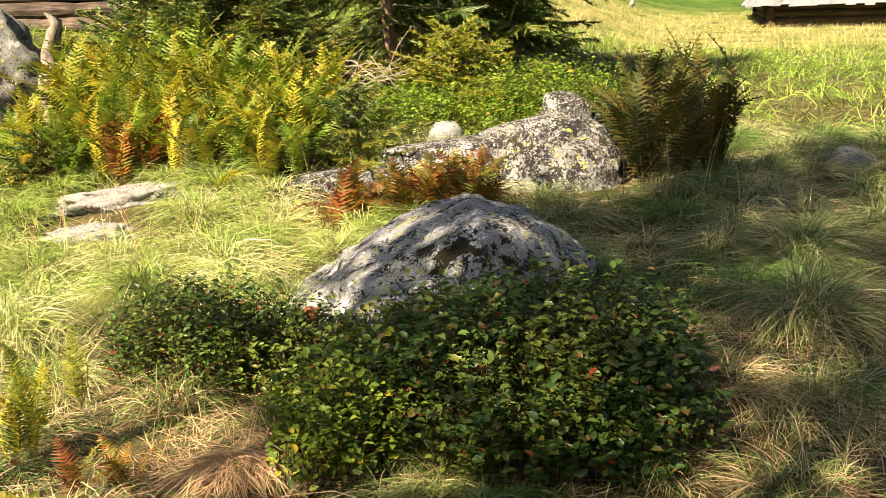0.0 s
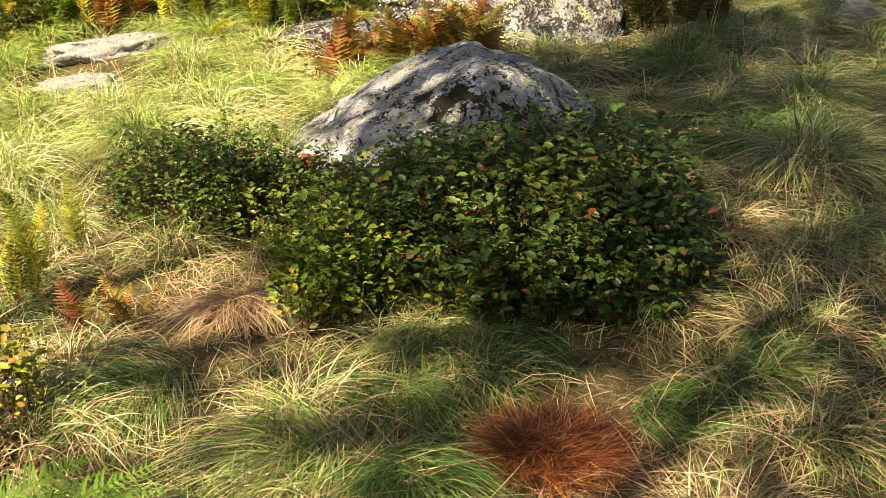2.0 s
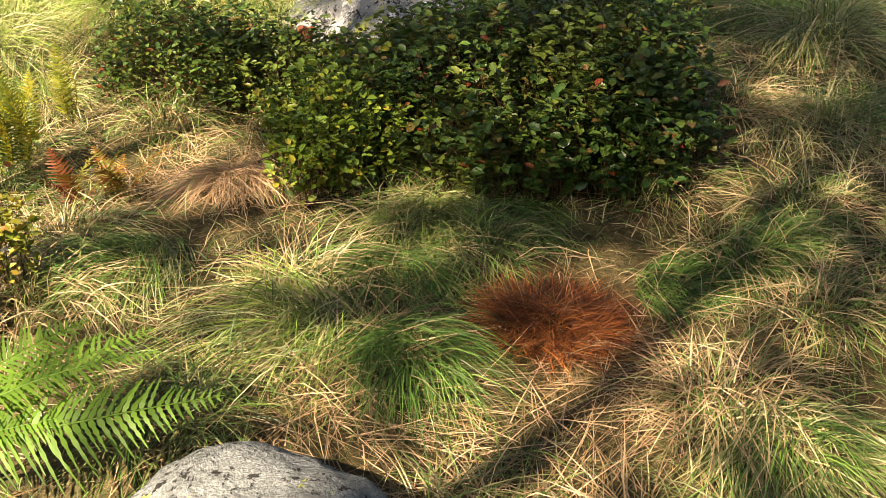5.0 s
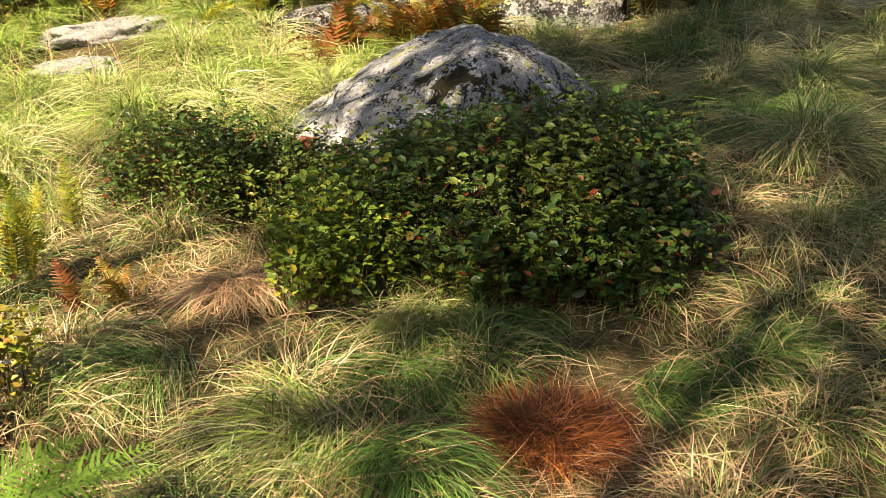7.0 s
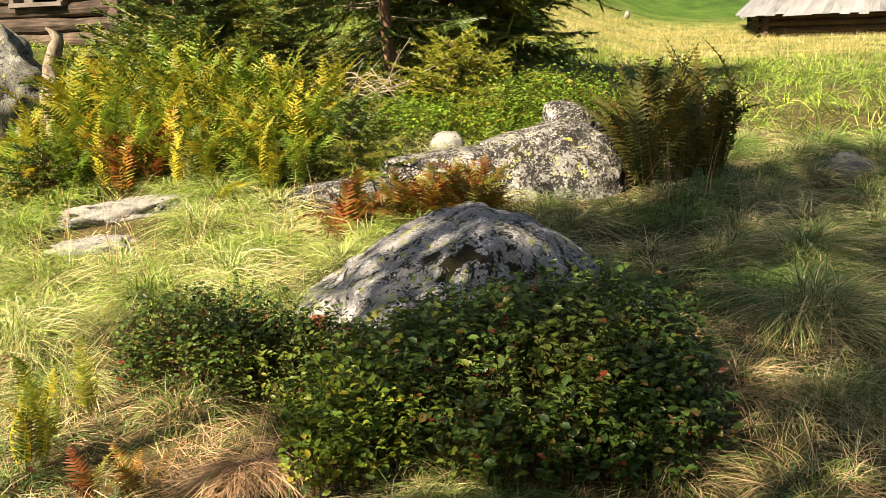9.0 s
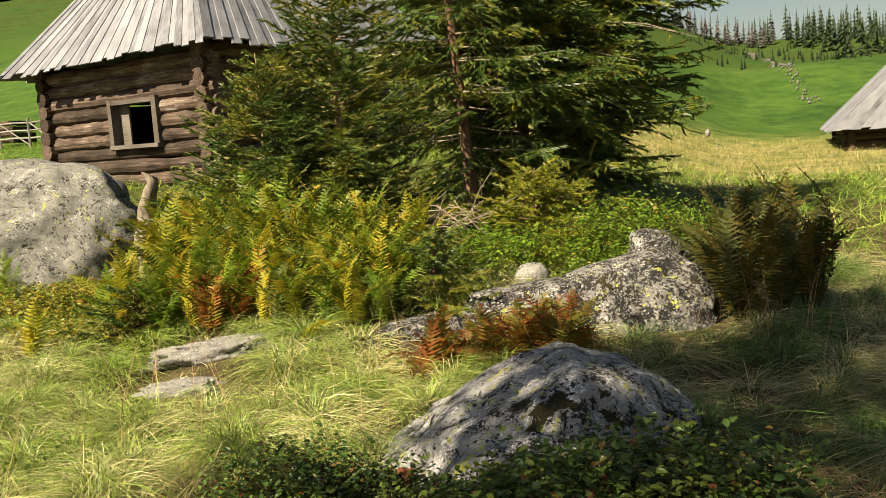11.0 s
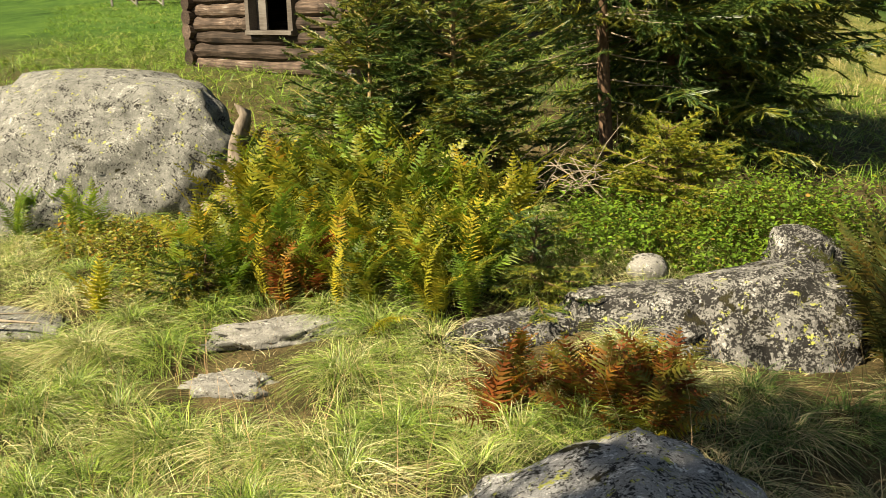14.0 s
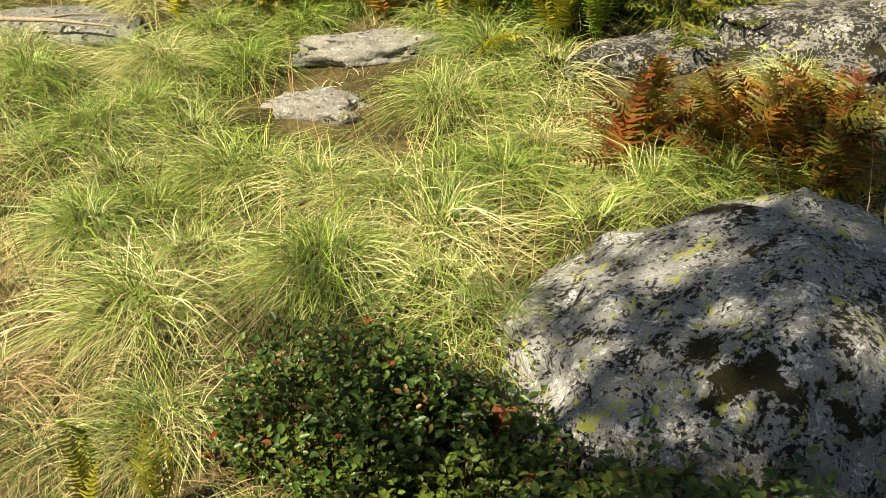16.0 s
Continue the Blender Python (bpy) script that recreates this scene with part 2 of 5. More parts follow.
M_NEEDLE_YEL = leaf_material("spruce_needles_yellow", [(0.0, (0.1, 0.16, 0.022)), (0.6, (0.24, 0.27, 0.03)), (1.0, (0.45, 0.38, 0.035))], thin=0.22, rough=0.45)
M_ROCK_FRONT = rock_material("lichened_granite", (0.32, 0.32, 0.325), 0.66, 0.54, 0.66, 0.6)
M_ROCK_PALE = rock_material("pale_granite", (0.215, 0.21, 0.2), 0.62, 0.36, 0.9, 0.58)
M_ROCK_BIG = rock_material("grey_granite", (0.215, 0.215, 0.2), 0.55, 0.36, 0.58, 0.42)
M_ROCK_NEAR = rock_material("smooth_granite", (0.2, 0.21, 0.21), 0.25, 0.35, 0.5, 0.5)
M_PEBBLE = rock_material("white_stone", (0.265, 0.258, 0.24), 0.5, 0.3, 0.45, 0.1)
M_LOG = wood_material("old_logs", [(0.3, (0.01, 0.008, 0.007)), (0.43, (0.032, 0.022, 0.016)), (0.54, (0.07, 0.05, 0.04)), (0.62, (0.13, 0.09, 0.068)), (0.72, (0.25, 0.225, 0.2))], (2.0, 34.0, 34.0), streak=0.62)
M_LOG_DARK = wood_material("dark_logs", [(0.3, (0.016, 0.011, 0.008)), (0.55, (0.05, 0.03, 0.02)), (0.75, (0.11, 0.07, 0.05))])
M_PLANK = wood_material("silver_planks", [(0.28, (0.07, 0.073, 0.083)), (0.45, (0.165, 0.172, 0.195)), (0.7, (0.28, 0.29, 0.32))], (4.0, 60.0, 60.0))
M_FRAME = wood_material("grey_frame", [(0.25, (0.04, 0.034, 0.028)), (0.5, (0.1, 0.085, 0.074)), (0.75, (0.19, 0.175, 0.16))], (3.0, 60.0, 60.0))
M_FENCE = wood_material("fence_wood", [(0.25, (0.1, 0.09, 0.08)), (0.5, (0.2, 0.185, 0.17)), (0.75, (0.32, 0.3, 0.28))], (3.0, 60.0, 60.0))
M_BARK = bark_material("spruce_bark", (0.06, 0.035, 0.022), (0.22, 0.14, 0.09))
M_BARK_TAN = bark_material("tan_bark", (0.2, 0.13, 0.06), (0.45, 0.33, 0.18))
M_TWIG = bark_material("grey_twigs", (0.16, 0.12, 0.09), (0.42, 0.36, 0.28), 60.0)
M_STEM = bark_material("brown_stems", (0.05, 0.03, 0.015), (0.15, 0.09, 0.04), 60.0)
M_STUMP = bark_material("dead_wood", (0.06, 0.045, 0.035), (0.3, 0.25, 0.2), 22.0)
M_REDBARK = bark_material("red_bark", (0.16, 0.045, 0.025), (0.32, 0.12, 0.07), 30.0)
M_FAR_CROWN = leaf_material("far_spruce", [(0.0, (0.012, 0.028, 0.012)), (0.7, (0.03, 0.055, 0.02)), (1.0, (0.06, 0.085, 0.03))], thin=0.1)
M_FAR_GREY = leaf_material("far_bare_tree", [(0.0, (0.07, 0.065, 0.06)), (1.0, (0.15, 0.14, 0.13))], thin=0.1)
M_SCREE = rock_material("scree", (0.15, 0.147, 0.135), 0.6, 0.1, 0.2, 0.0)
M_WHITE = bark_material("white_petal", (0.6, 0.6, 0.55), (0.8, 0.8, 0.76))


# ---- mesh helpers ----
def flat(name, verts, faces, material, parent=None, label="", attrs=None, smooth=False):
    """A mesh object from arrays: verts (n, 3), faces (m, k) with one k for all."""
    verts = np.asarray(verts, np.float32).reshape(-1, 3)
    faces = np.asarray(faces, np.int32)
    k = faces.shape[1]
    me = bpy.data.meshes.new(name)
    me.vertices.add(len(verts))
    me.vertices.foreach_set("co", verts.ravel())
    me.loops.add(faces.size)
    me.loops.foreach_set("vertex_index", faces.ravel())
    me.polygons.add(len(faces))
    me.polygons.foreach_set("loop_start", np.arange(0, faces.size, k, dtype=np.int32))
    me.polygons.foreach_set("loop_total", np.full(len(faces), k, np.int32))
    if smooth:
        me.polygons.foreach_set("use_smooth", np.ones(len(faces), bool))
    for key, val in (attrs or {}).items():
        a = me.attributes.new(key, "FLOAT", "POINT")
        a.data.foreach_set("value", np.asarray(val, np.float32))
    me.update(calc_edges=True)
    me.materials.append(material)
    ob = new(name, me)
    if parent is not None:
        ob.parent = parent
    if label:
        tagged(ob, label)
    return ob


def part(name, bm, material, parent=None, label="", smooth=False):
    me = bpy.data.meshes.new(name)
    if smooth:
        for f in bm.faces:
            f.smooth = True
    bm.to_mesh(me)
    bm.free()
    me.materials.append(material)
    ob = new(name, me)
    if parent is not None:
        ob.parent = parent
    if label:
        tagged(ob, label)
    return ob


def share(name, data, m, parent=None):
    ob = new(name, data)
    if parent is not None:
        ob.parent = parent
    ob.matrix_basis = m
    return ob


def join(chunks):
    """Chunks of (verts, faces) as one."""
    vs, fs, n = [], [], 0
    for v, f in chunks:
        vs.append(v)
        fs.append(np.asarray(f) + n)
        n += len(v)
    return np.concatenate(vs), np.concatenate(fs)


def tube(points, radii, sides=7):
    """A tapered tube through points, as quads."""
    p = np.asarray(points, float)
    r = np.asarray(radii, float) * np.ones(len(p))
    d = np.gradient(p, axis=0)
    d /= np.linalg.norm(d, axis=1)[:, None] + 1e-9
    ref = np.where(np.abs(d[:, 2:3]) > 0.9, [[1.0, 0, 0]], [[0, 0, 1.0]])
    u = np.cross(d, ref)
    u /= np.linalg.norm(u, axis=1)[:, None] + 1e-9
    w = np.cross(d, u)
    a = np.linspace(0, 2 * np.pi, sides, endpoint=False)
    v = p[:, None] + r[:, None, None] * (np.cos(a)[None, :, None] * u[:, None] + np.sin(a)[None, :, None] * w[:, None])
    i, j = np.meshgrid(np.arange(len(p) - 1), np.arange(sides), indexing="ij")
    j2 = (j + 1) % sides
    f = np.stack([i * sides + j, i * sides + j2, (i + 1) * sides + j2, (i + 1) * sides + j], -1).reshape(-1, 4)
    return v.reshape(-1, 3), f


def step(a, b, x):
    s = np.clip((np.asarray(x, float) - a) / (b - a), 0, 1)
    return s * s * (3 - 2 * s)


# ---- the ground ----
def ground_z(x, y):
    """The lie of the land: a low mound towards the hut, hills behind, uneven turf in front."""
    x, y = np.asarray(x, float), np.asarray(y, float)
    left = 0.1 * np.clip(y - 6, 0, 10) + 0.075 * np.clip(y - 16, 0, 24) + 0.25 * np.clip(y - 40, 0, 110) + 0.1 * np.clip(y - 150, 0, 400)
    right = 0.015 * np.clip(y - 6, 0, 6) + 0.03 * np.clip(y - 38, 0, 20) + 0.105 * np.clip(y - 58, 0, 100) + 0.02 * np.clip(y - 158, 0, 400)
    u = x / (np.maximum(y, 0) + 3)
    w = step(-0.12, 0.16, u)
    z = left * (1 - w) + right * w
    z = z + 0.07 * step(0.4, 1.4, x) * step(9, 4, y) - 0.06 * step(0.1, -0.9, x) * step(5.5, 3.5, y)
    near = step(30, 12, y)
    z = z + near * (0.025 * np.sin(3.1 * x + 1.3 * y) + 0.022 * np.sin(2.3 * y - 1.9 * x + 1.0) + 0.016 * np.sin(6.1 * x - 4.7 * y) - 0.03)
    far = step(30, 90, y)
    z = z + far * (1.3 * np.sin(0.045 * x + 0.5) + 0.7 * np.sin(0.11 * x + 0.07 * y) + 0.35 * np.sin(0.27 * y - 0.13 * x))
    return z


def grid_axis(stops):
    return np.concatenate([np.linspace(a, b, n, endpoint=False) for a, b, n in stops])


gx = grid_axis([(-600, -60, 25), (-60, -9, 34), (-9, 5, 84), (5, 60, 36), (60, 600.1, 25)])
gy = grid_axis([(-200, -4, 12), (-4, 11, 90), (11, 60, 70), (60, 200, 70), (200, 700.1, 30)])
GX, GY = np.meshgrid(gx, gy)
gv = np.stack([GX, GY, ground_z(GX, GY)], -1).reshape(-1, 3)
ci, cj = np.meshgrid(np.arange(len(gy) - 1), np.arange(len(gx) - 1), indexing="ij")
nx_ = len(gx)
gf = np.stack([ci * nx_ + cj, ci * nx_ + cj + 1, (ci + 1) * nx_ + cj + 1, (ci + 1) * nx_ + cj], -1).reshape(-1, 4)
ground = tagged(flat("ground", gv, gf, M_GROUND, smooth=True), "mountain pasture of straw and green turf rising to hills", "ground", kind="structure")

rng = np.random.default_rng(7)


# ---- rocks ----
def rock(name, at, size, seed, material, label, yaw=0.0, rough=0.16, flat_top=0.0, tilt=(0.0, 0.0), detail=5, sharp=1.0, category="rock", smooth_scale=1.3, crest=None):
    """A boulder, half sunk: a ball pushed in and out by noise, with its top planed off by flat_top."""
    bm = bmesh.new()
    bmesh.ops.create_icosphere(bm, subdivisions=detail, radius=1.0)
    off = Vector((seed * 3.7, seed * 1.9, seed * 5.3))
    for v in bm.verts:
        c = v.co.normalized()
        n = noise.noise(c * smooth_scale + off) * 1.4 + 0.5 * noise.noise(c * 3.1 * smooth_scale + off) + 0.22 * sharp * noise.noise(c * 7.0 + off) + 0.09 * sharp * noise.noise(c * 17.0 + off) + 0.045 * sharp * noise.noise(c * 37.0 + off)
        c = c * (1 + rough * n)
        if flat_top and c.z > 1 - flat_top:
            c.z = 1 - flat_top + (c.z - 1 + flat_top) * 0.3
        if crest and c.z > 0:
            at_x, fall_l, fall_r = crest
            c.z *= max(0.12, 1 - (fall_l * (at_x - c.x) if c.x < at_x else fall_r * (c.x - at_x)))
        v.co = Vector((c.x * size[0], c.y * size[1], c.z * size[2]))
    ob = part(name, bm, material, smooth=True)
    ob.matrix_world = pose(*at, tilt[0], tilt[1], yaw)
    return tagged(ob, label, category)


rock("boulder", (-0.02, 4.86, -0.06), (0.72, 0.74, 0.54), 3, M_ROCK_FRONT, "grey granite boulder with black moss and yellow lichen", 8, 0.13, 0.1, (0, 0), 6, 1.9, crest=(0.2, 0.5, 0.35))
rock("foot_rock", (-0.03, 1.66, 0.0), (0.25, 0.19, 0.17), 11, M_ROCK_NEAR, "smooth grey stone with dark moss on its side", 10, 0.1, 0.1, (0, 0), 5)
rock("outcrop", (0.42, 7.66, 0.0), (0.7, 0.5, 0.6), 21, M_ROCK_PALE, "pale granite outcrop speckled with black lichen", -10, 0.13, 0.12, (0, 0), 6, 1.7, crest=(0.35, 0.32, 0.2))
rock("rock_shelf", (-0.25, 7.5, 0.06), (0.55, 0.42, 0.32), 24, M_ROCK_PALE, "low pale granite shelf beside the outcrop", 10, 0.18, 0.2, (0, -4), 5)
rock("granite_block", (0.66, 8.35, 0.22), (0.3, 0.26, 0.4), 33, M_ROCK_PALE, "pale granite block behind the outcrop", 30, 0.2, 0.1, (0, 0), 5)
rock("rock_ledge", (-0.92, 7.2, 0.0), (0.58, 0.26, 0.24), 31, M_ROCK_PALE, "low grey ledge of rock in the grass", 40, 0.2, 0.3, (0, 0), 5)
rock("round_stone", (-0.31, 8.02, 0.3), (0.14, 0.125, 0.11), 41, M_PEBBLE, "rounded white stone lying on the rock", 0, 0.08, 0.0, (0, 0), 4)
rock("slab_stone", (-2.37, 5.98, -0.095), (0.3, 0.17, 0.2), 55, M_PEBBLE, "flat-topped white stone sunk in tussock grass", 12, 0.26, 0.4, (0, 0), 5, 2.2, smooth_scale=1.8)
rock("ledge_stone", (-2.36, 6.66, 0.04), (0.5, 0.18, 0.15), 56, M_PEBBLE, "long white rock ledge below the ferns", 28, 0.28, 0.3, (0, 0), 5, 2.2, smooth_scale=1.9)
rock("small_stone", (-2.25, 6.45, -0.02), (0.1, 0.08, 0.08), 53, M_PEBBLE, "small white stone beside the ledge", 0, 0.12, 0.0, (0, 0), 4)
rock("great_boulder", (-6.1, 9.35, 0.1), (2.2, 1.35, 1.58), 61, M_ROCK_BIG, "huge pale grey boulder with yellow lichen", -8, 0.12, 0.14, (0, 2), 6, 1.8)
rock("foundation_stone", (-6.2, 15.5, 0.72), (0.26, 0.24, 0.4), 95, M_PEBBLE, "pale stone under the corner of the hut", 20, 0.16, 0.1, (0, 0), 4)
rock("flat_rock", (-4.45, 6.35, -0.02), (0.6, 0.28, 0.15), 71, M_ROCK_BIG, "flat grey rock lying in long grass", 8, 0.2, 0.3, (0, 0), 5)
rock("meadow_rock", (2.8, 8.0, -0.04), (0.26, 0.2, 0.19), 81, M_ROCK_NEAR, "grey rock in the green meadow", 0, 0.15, 0.0, (0, 0), 4)
rock("marker_stone", (4.35, 42.0, 0.95), (0.1, 0.1, 0.17), 91, M_PEBBLE, "white stone standing on the far meadow", 0, 0.15, 0.0, (0, 0), 3)


# ---- blades of grass ----
def blades(root, az, length, width, rise, droop, clump, levels=3):
    """Arching blades as ribbons; every argument an array with one value for each blade."""
    n = len(root)
    s = np.linspace(0, 1, levels + 1)[None, :, None]
    d = np.stack([np.cos(az), np.sin(az), np.zeros(n)], -1)[:, None, :]
    side = np.stack([-np.sin(az), np.cos(az), np.zeros(n)], -1)[:, None, :]
    up = np.array([0, 0, 1.0])[None, None, :]
    L, R, D = length[:, None, None], rise[:, None, None], droop[:, None, None]
    horiz = L * (np.cos(R) * s + 0.35 * D * s * s)
    vert = L * (np.sin(R) * s - 0.55 * D * s * s)
    sway = L * (0.26 * (rng.random((n, 1, 1)) - 0.5) * 2 * s * s + 0.05 * (rng.random((n, 1, 1)) - 0.5) * np.sin(5.0 * s))
    mid = root[:, None, :] + d * horiz + up * vert + side * sway
    w = width[:, None, None] * np.maximum(1 - s ** 1.6, 0.0) * 0.5
    roll = (rng.random((n, 1, 1)) - 0.5) * 1.6
    sd = side * np.cos(roll) + up * np.sin(roll)
    a, b = (mid - sd * w)[:, :-1], (mid + sd * w)[:, :-1]
    per = 2 * levels + 1
    v = np.empty((n, per, 3))
    v[:, 0:2 * levels:2], v[:, 1:2 * levels:2], v[:, -1] = a, b, mid[:, -1]
    f = []
    for k in range(levels - 1):
        f += [(2 * k, 2 * k + 1, 2 * k + 3), (2 * k, 2 * k + 3, 2 * k + 2)]
    f.append((2 * levels - 2, 2 * levels - 1, 2 * levels))
    f = (np.asarray(f)[None] + per * np.arange(n)[:, None, None]).reshape(-1, 3)
    al = np.concatenate([np.repeat(np.arange(levels) / levels, 2), [1.0]])
    return v.reshape(-1, 3), f, np.tile(al, n), np.repeat(clump, per)


def make_tufts(name, centres, per, spread, length, width, material, label="", lean=None, kind="stuff", rise=(0.6, 1.35), droop=(0.5, 1.3), category="grass", levels=3, green=None, group="", mound=0.0):
    """Tufts of arching grass round the centres, joined into one sheet of growth."""
    c = np.asarray(centres, float)
    m = len(c)
    idx = np.repeat(np.arange(m), per)
    n = len(idx)
    a = rng.random(n) * 2 * np.pi
    r = spread * np.sqrt(rng.random(n)) * (0.7 + 0.6 * rng.random(m))[idx]
    x, y = c[idx, 0] + r * np.cos(a), c[idx, 1] + r * np.sin(a)
    root = np.stack([x, y, ground_z(x, y) - 0.01 + mound * np.clip(1 - (r / (spread * 1.2)) ** 2, 0, 1)], -1)
    az = a + rng.normal(0, 0.95, n)
    if lean is not None:
        dirx = np.cos(az) + lean[1] * np.cos(lean[0])
        diry = np.sin(az) + lean[1] * np.sin(lean[0])
        az = np.arctan2(diry, dirx)
    sc = (0.75 + 0.5 * rng.random(m))[idx]
    L = (length[0] + (length[1] - length[0]) * rng.random(n)) * sc
    out = np.clip(r / (spread * 1.1), 0, 1)
    R = rise[1] - (rise[1] - rise[0]) * np.clip(out + rng.normal(0, 0.34, n), 0, 1)
    D = droop[0] + (droop[1] - droop[0]) * rng.random(n)
    g = rng.random(m) - 0.5 if green is None else np.full(m, green)
    v, f, al, cl = blades(root, az, L, width * (0.7 + 0.6 * rng.random(n)), R, D, g[idx] + 0.7 * (out - 0.6), levels)
    ob = flat(name, v, f, material, attrs={"along": al, "clump": cl})
    if label:
        tagged(ob, label, category, group, "" if kind == "thing" else kind)
    return ob


def scatter(x0, x1, y0, y1, gap, keep=None):
    """Points strewn over a field, about one gap apart."""
    nx, ny = max(1, int((x1 - x0) / gap)), max(1, int((y1 - y0) / gap))
    X, Y = np.meshgrid((np.arange(nx) + 0.5) / nx, (np.arange(ny) + 0.5) / ny)
    p = np.stack([x0 + (x1 - x0) * X.ravel(), y0 + (y1 - y0) * Y.ravel()], -1)
    p = p + (rng.random(p.shape) - 0.5) * gap * 1.1
    if keep is not None:
        p = p[keep(p[:, 0], p[:, 1])]
    return p


def blob_points(n, blobs):
    """Points spread through ellipses (cx, cy, rx, ry), by their size."""
    area = np.array([b[2] * b[3] for b in blobs])
    out = []
    for b, k in zip(blobs, np.round(n * area / area.sum()).astype(int)):
        a, r = rng.random(k) * 2 * np.pi, np.sqrt(rng.random(k))
        out.append(np.stack([b[0] + b[2] * r * np.cos(a), b[1] + b[3] * r * np.sin(a)], -1))
    return np.concatenate(out)


def off_rocks(x, y, k=1.0):
    """True where grass can root: not on the stones or under the bush."""
    ok = np.ones(len(x), bool)
    for cx, cy, rx, ry in ((0.02, 4.83, 0.72, 0.66), (-0.03, 1.62, 0.22, 0.18), (0.45, 7.35, 0.72, 0.55), (-0.12, 7.25, 0.5, 0.3),
                           (-6.3, 9.3, 1.95, 1.15), (0.46, 2.46, 0.38, 0.3), (-0.5, 3.25, 0.22, 0.16), (0.0, 1.72, 0.3, 0.26), (-0.75, 1.8, 0.2, 0.2), (-2.37, 5.84, 0.38, 0.34), (-2.36, 6.54, 0.56, 0.3), (-4.45, 6.25, 0.6, 0.3), (-0.95, 7.0, 0.6, 0.36)):
        ok &= ((x - cx) / rx) ** 2 + ((y - cy) / ry) ** 2 > k
    return ok


# sunny side of the shade's edge; chooses the sunlit or the duller grass colour
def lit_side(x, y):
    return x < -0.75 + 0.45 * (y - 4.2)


near_pts = scatter(-3.2, 3.4, 1.2, 4.6, 0.38, lambda x, y: off_rocks(x, y) & (np.abs(x - 0.2) < 0.5 + 0.62 * y))
make_tufts("grass_near", near_pts, 300, 0.15, (0.1, 0.28), 0.0029, M_GRASS_NEAR, "long arching grass, green and straw, over the ground", rise=(0.3, 1.4), droop=(0.9, 1.8), lean=(-0.9, 0.5), levels=4, mound=0.04)
near_low = scatter(-3.2, 3.4, 1.2, 4.6, 0.17, lambda x, y: off_rocks(x, y) & (np.abs(x - 0.2) < 0.5 + 0.62 * y))
make_tufts("grass_low", near_low, 30, 0.1, (0.07, 0.16), 0.003, M_GRASS, "short green grass between the tussocks")
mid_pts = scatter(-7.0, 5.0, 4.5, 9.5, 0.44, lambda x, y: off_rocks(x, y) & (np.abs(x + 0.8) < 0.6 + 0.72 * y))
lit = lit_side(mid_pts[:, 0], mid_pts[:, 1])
make_tufts("grass_lit", mid_pts[lit], 520, 0.18, (0.14, 0.4), 0.0035, M_GRASS_LIT, "long tussock grass, sunlight painted into its pale colour", rise=(0.2, 1.35), droop=(1.1, 2.0), mound=0.13)
make_tufts("grass_shaded", mid_pts[~lit], 400, 0.17, (0.14, 0.4), 0.004, M_GRASS, "long grass with straw between, in the duller shade-side colour", rise=(0.25, 1.4), droop=(1.0, 1.8), lean=(-0.9, 0.4), mound=0.08)
low_pts = scatter(-7.0, 5.0, 4.5, 9.5, 0.22, lambda x, y: off_rocks(x, y, 0.3) & (np.abs(x + 0.8) < 0.6 + 0.72 * y))
make_tufts("grass_short", low_pts, 20, 0.13, (0.05, 0.12), 0.0042, M_GRASS, "short grass between the tussocks")
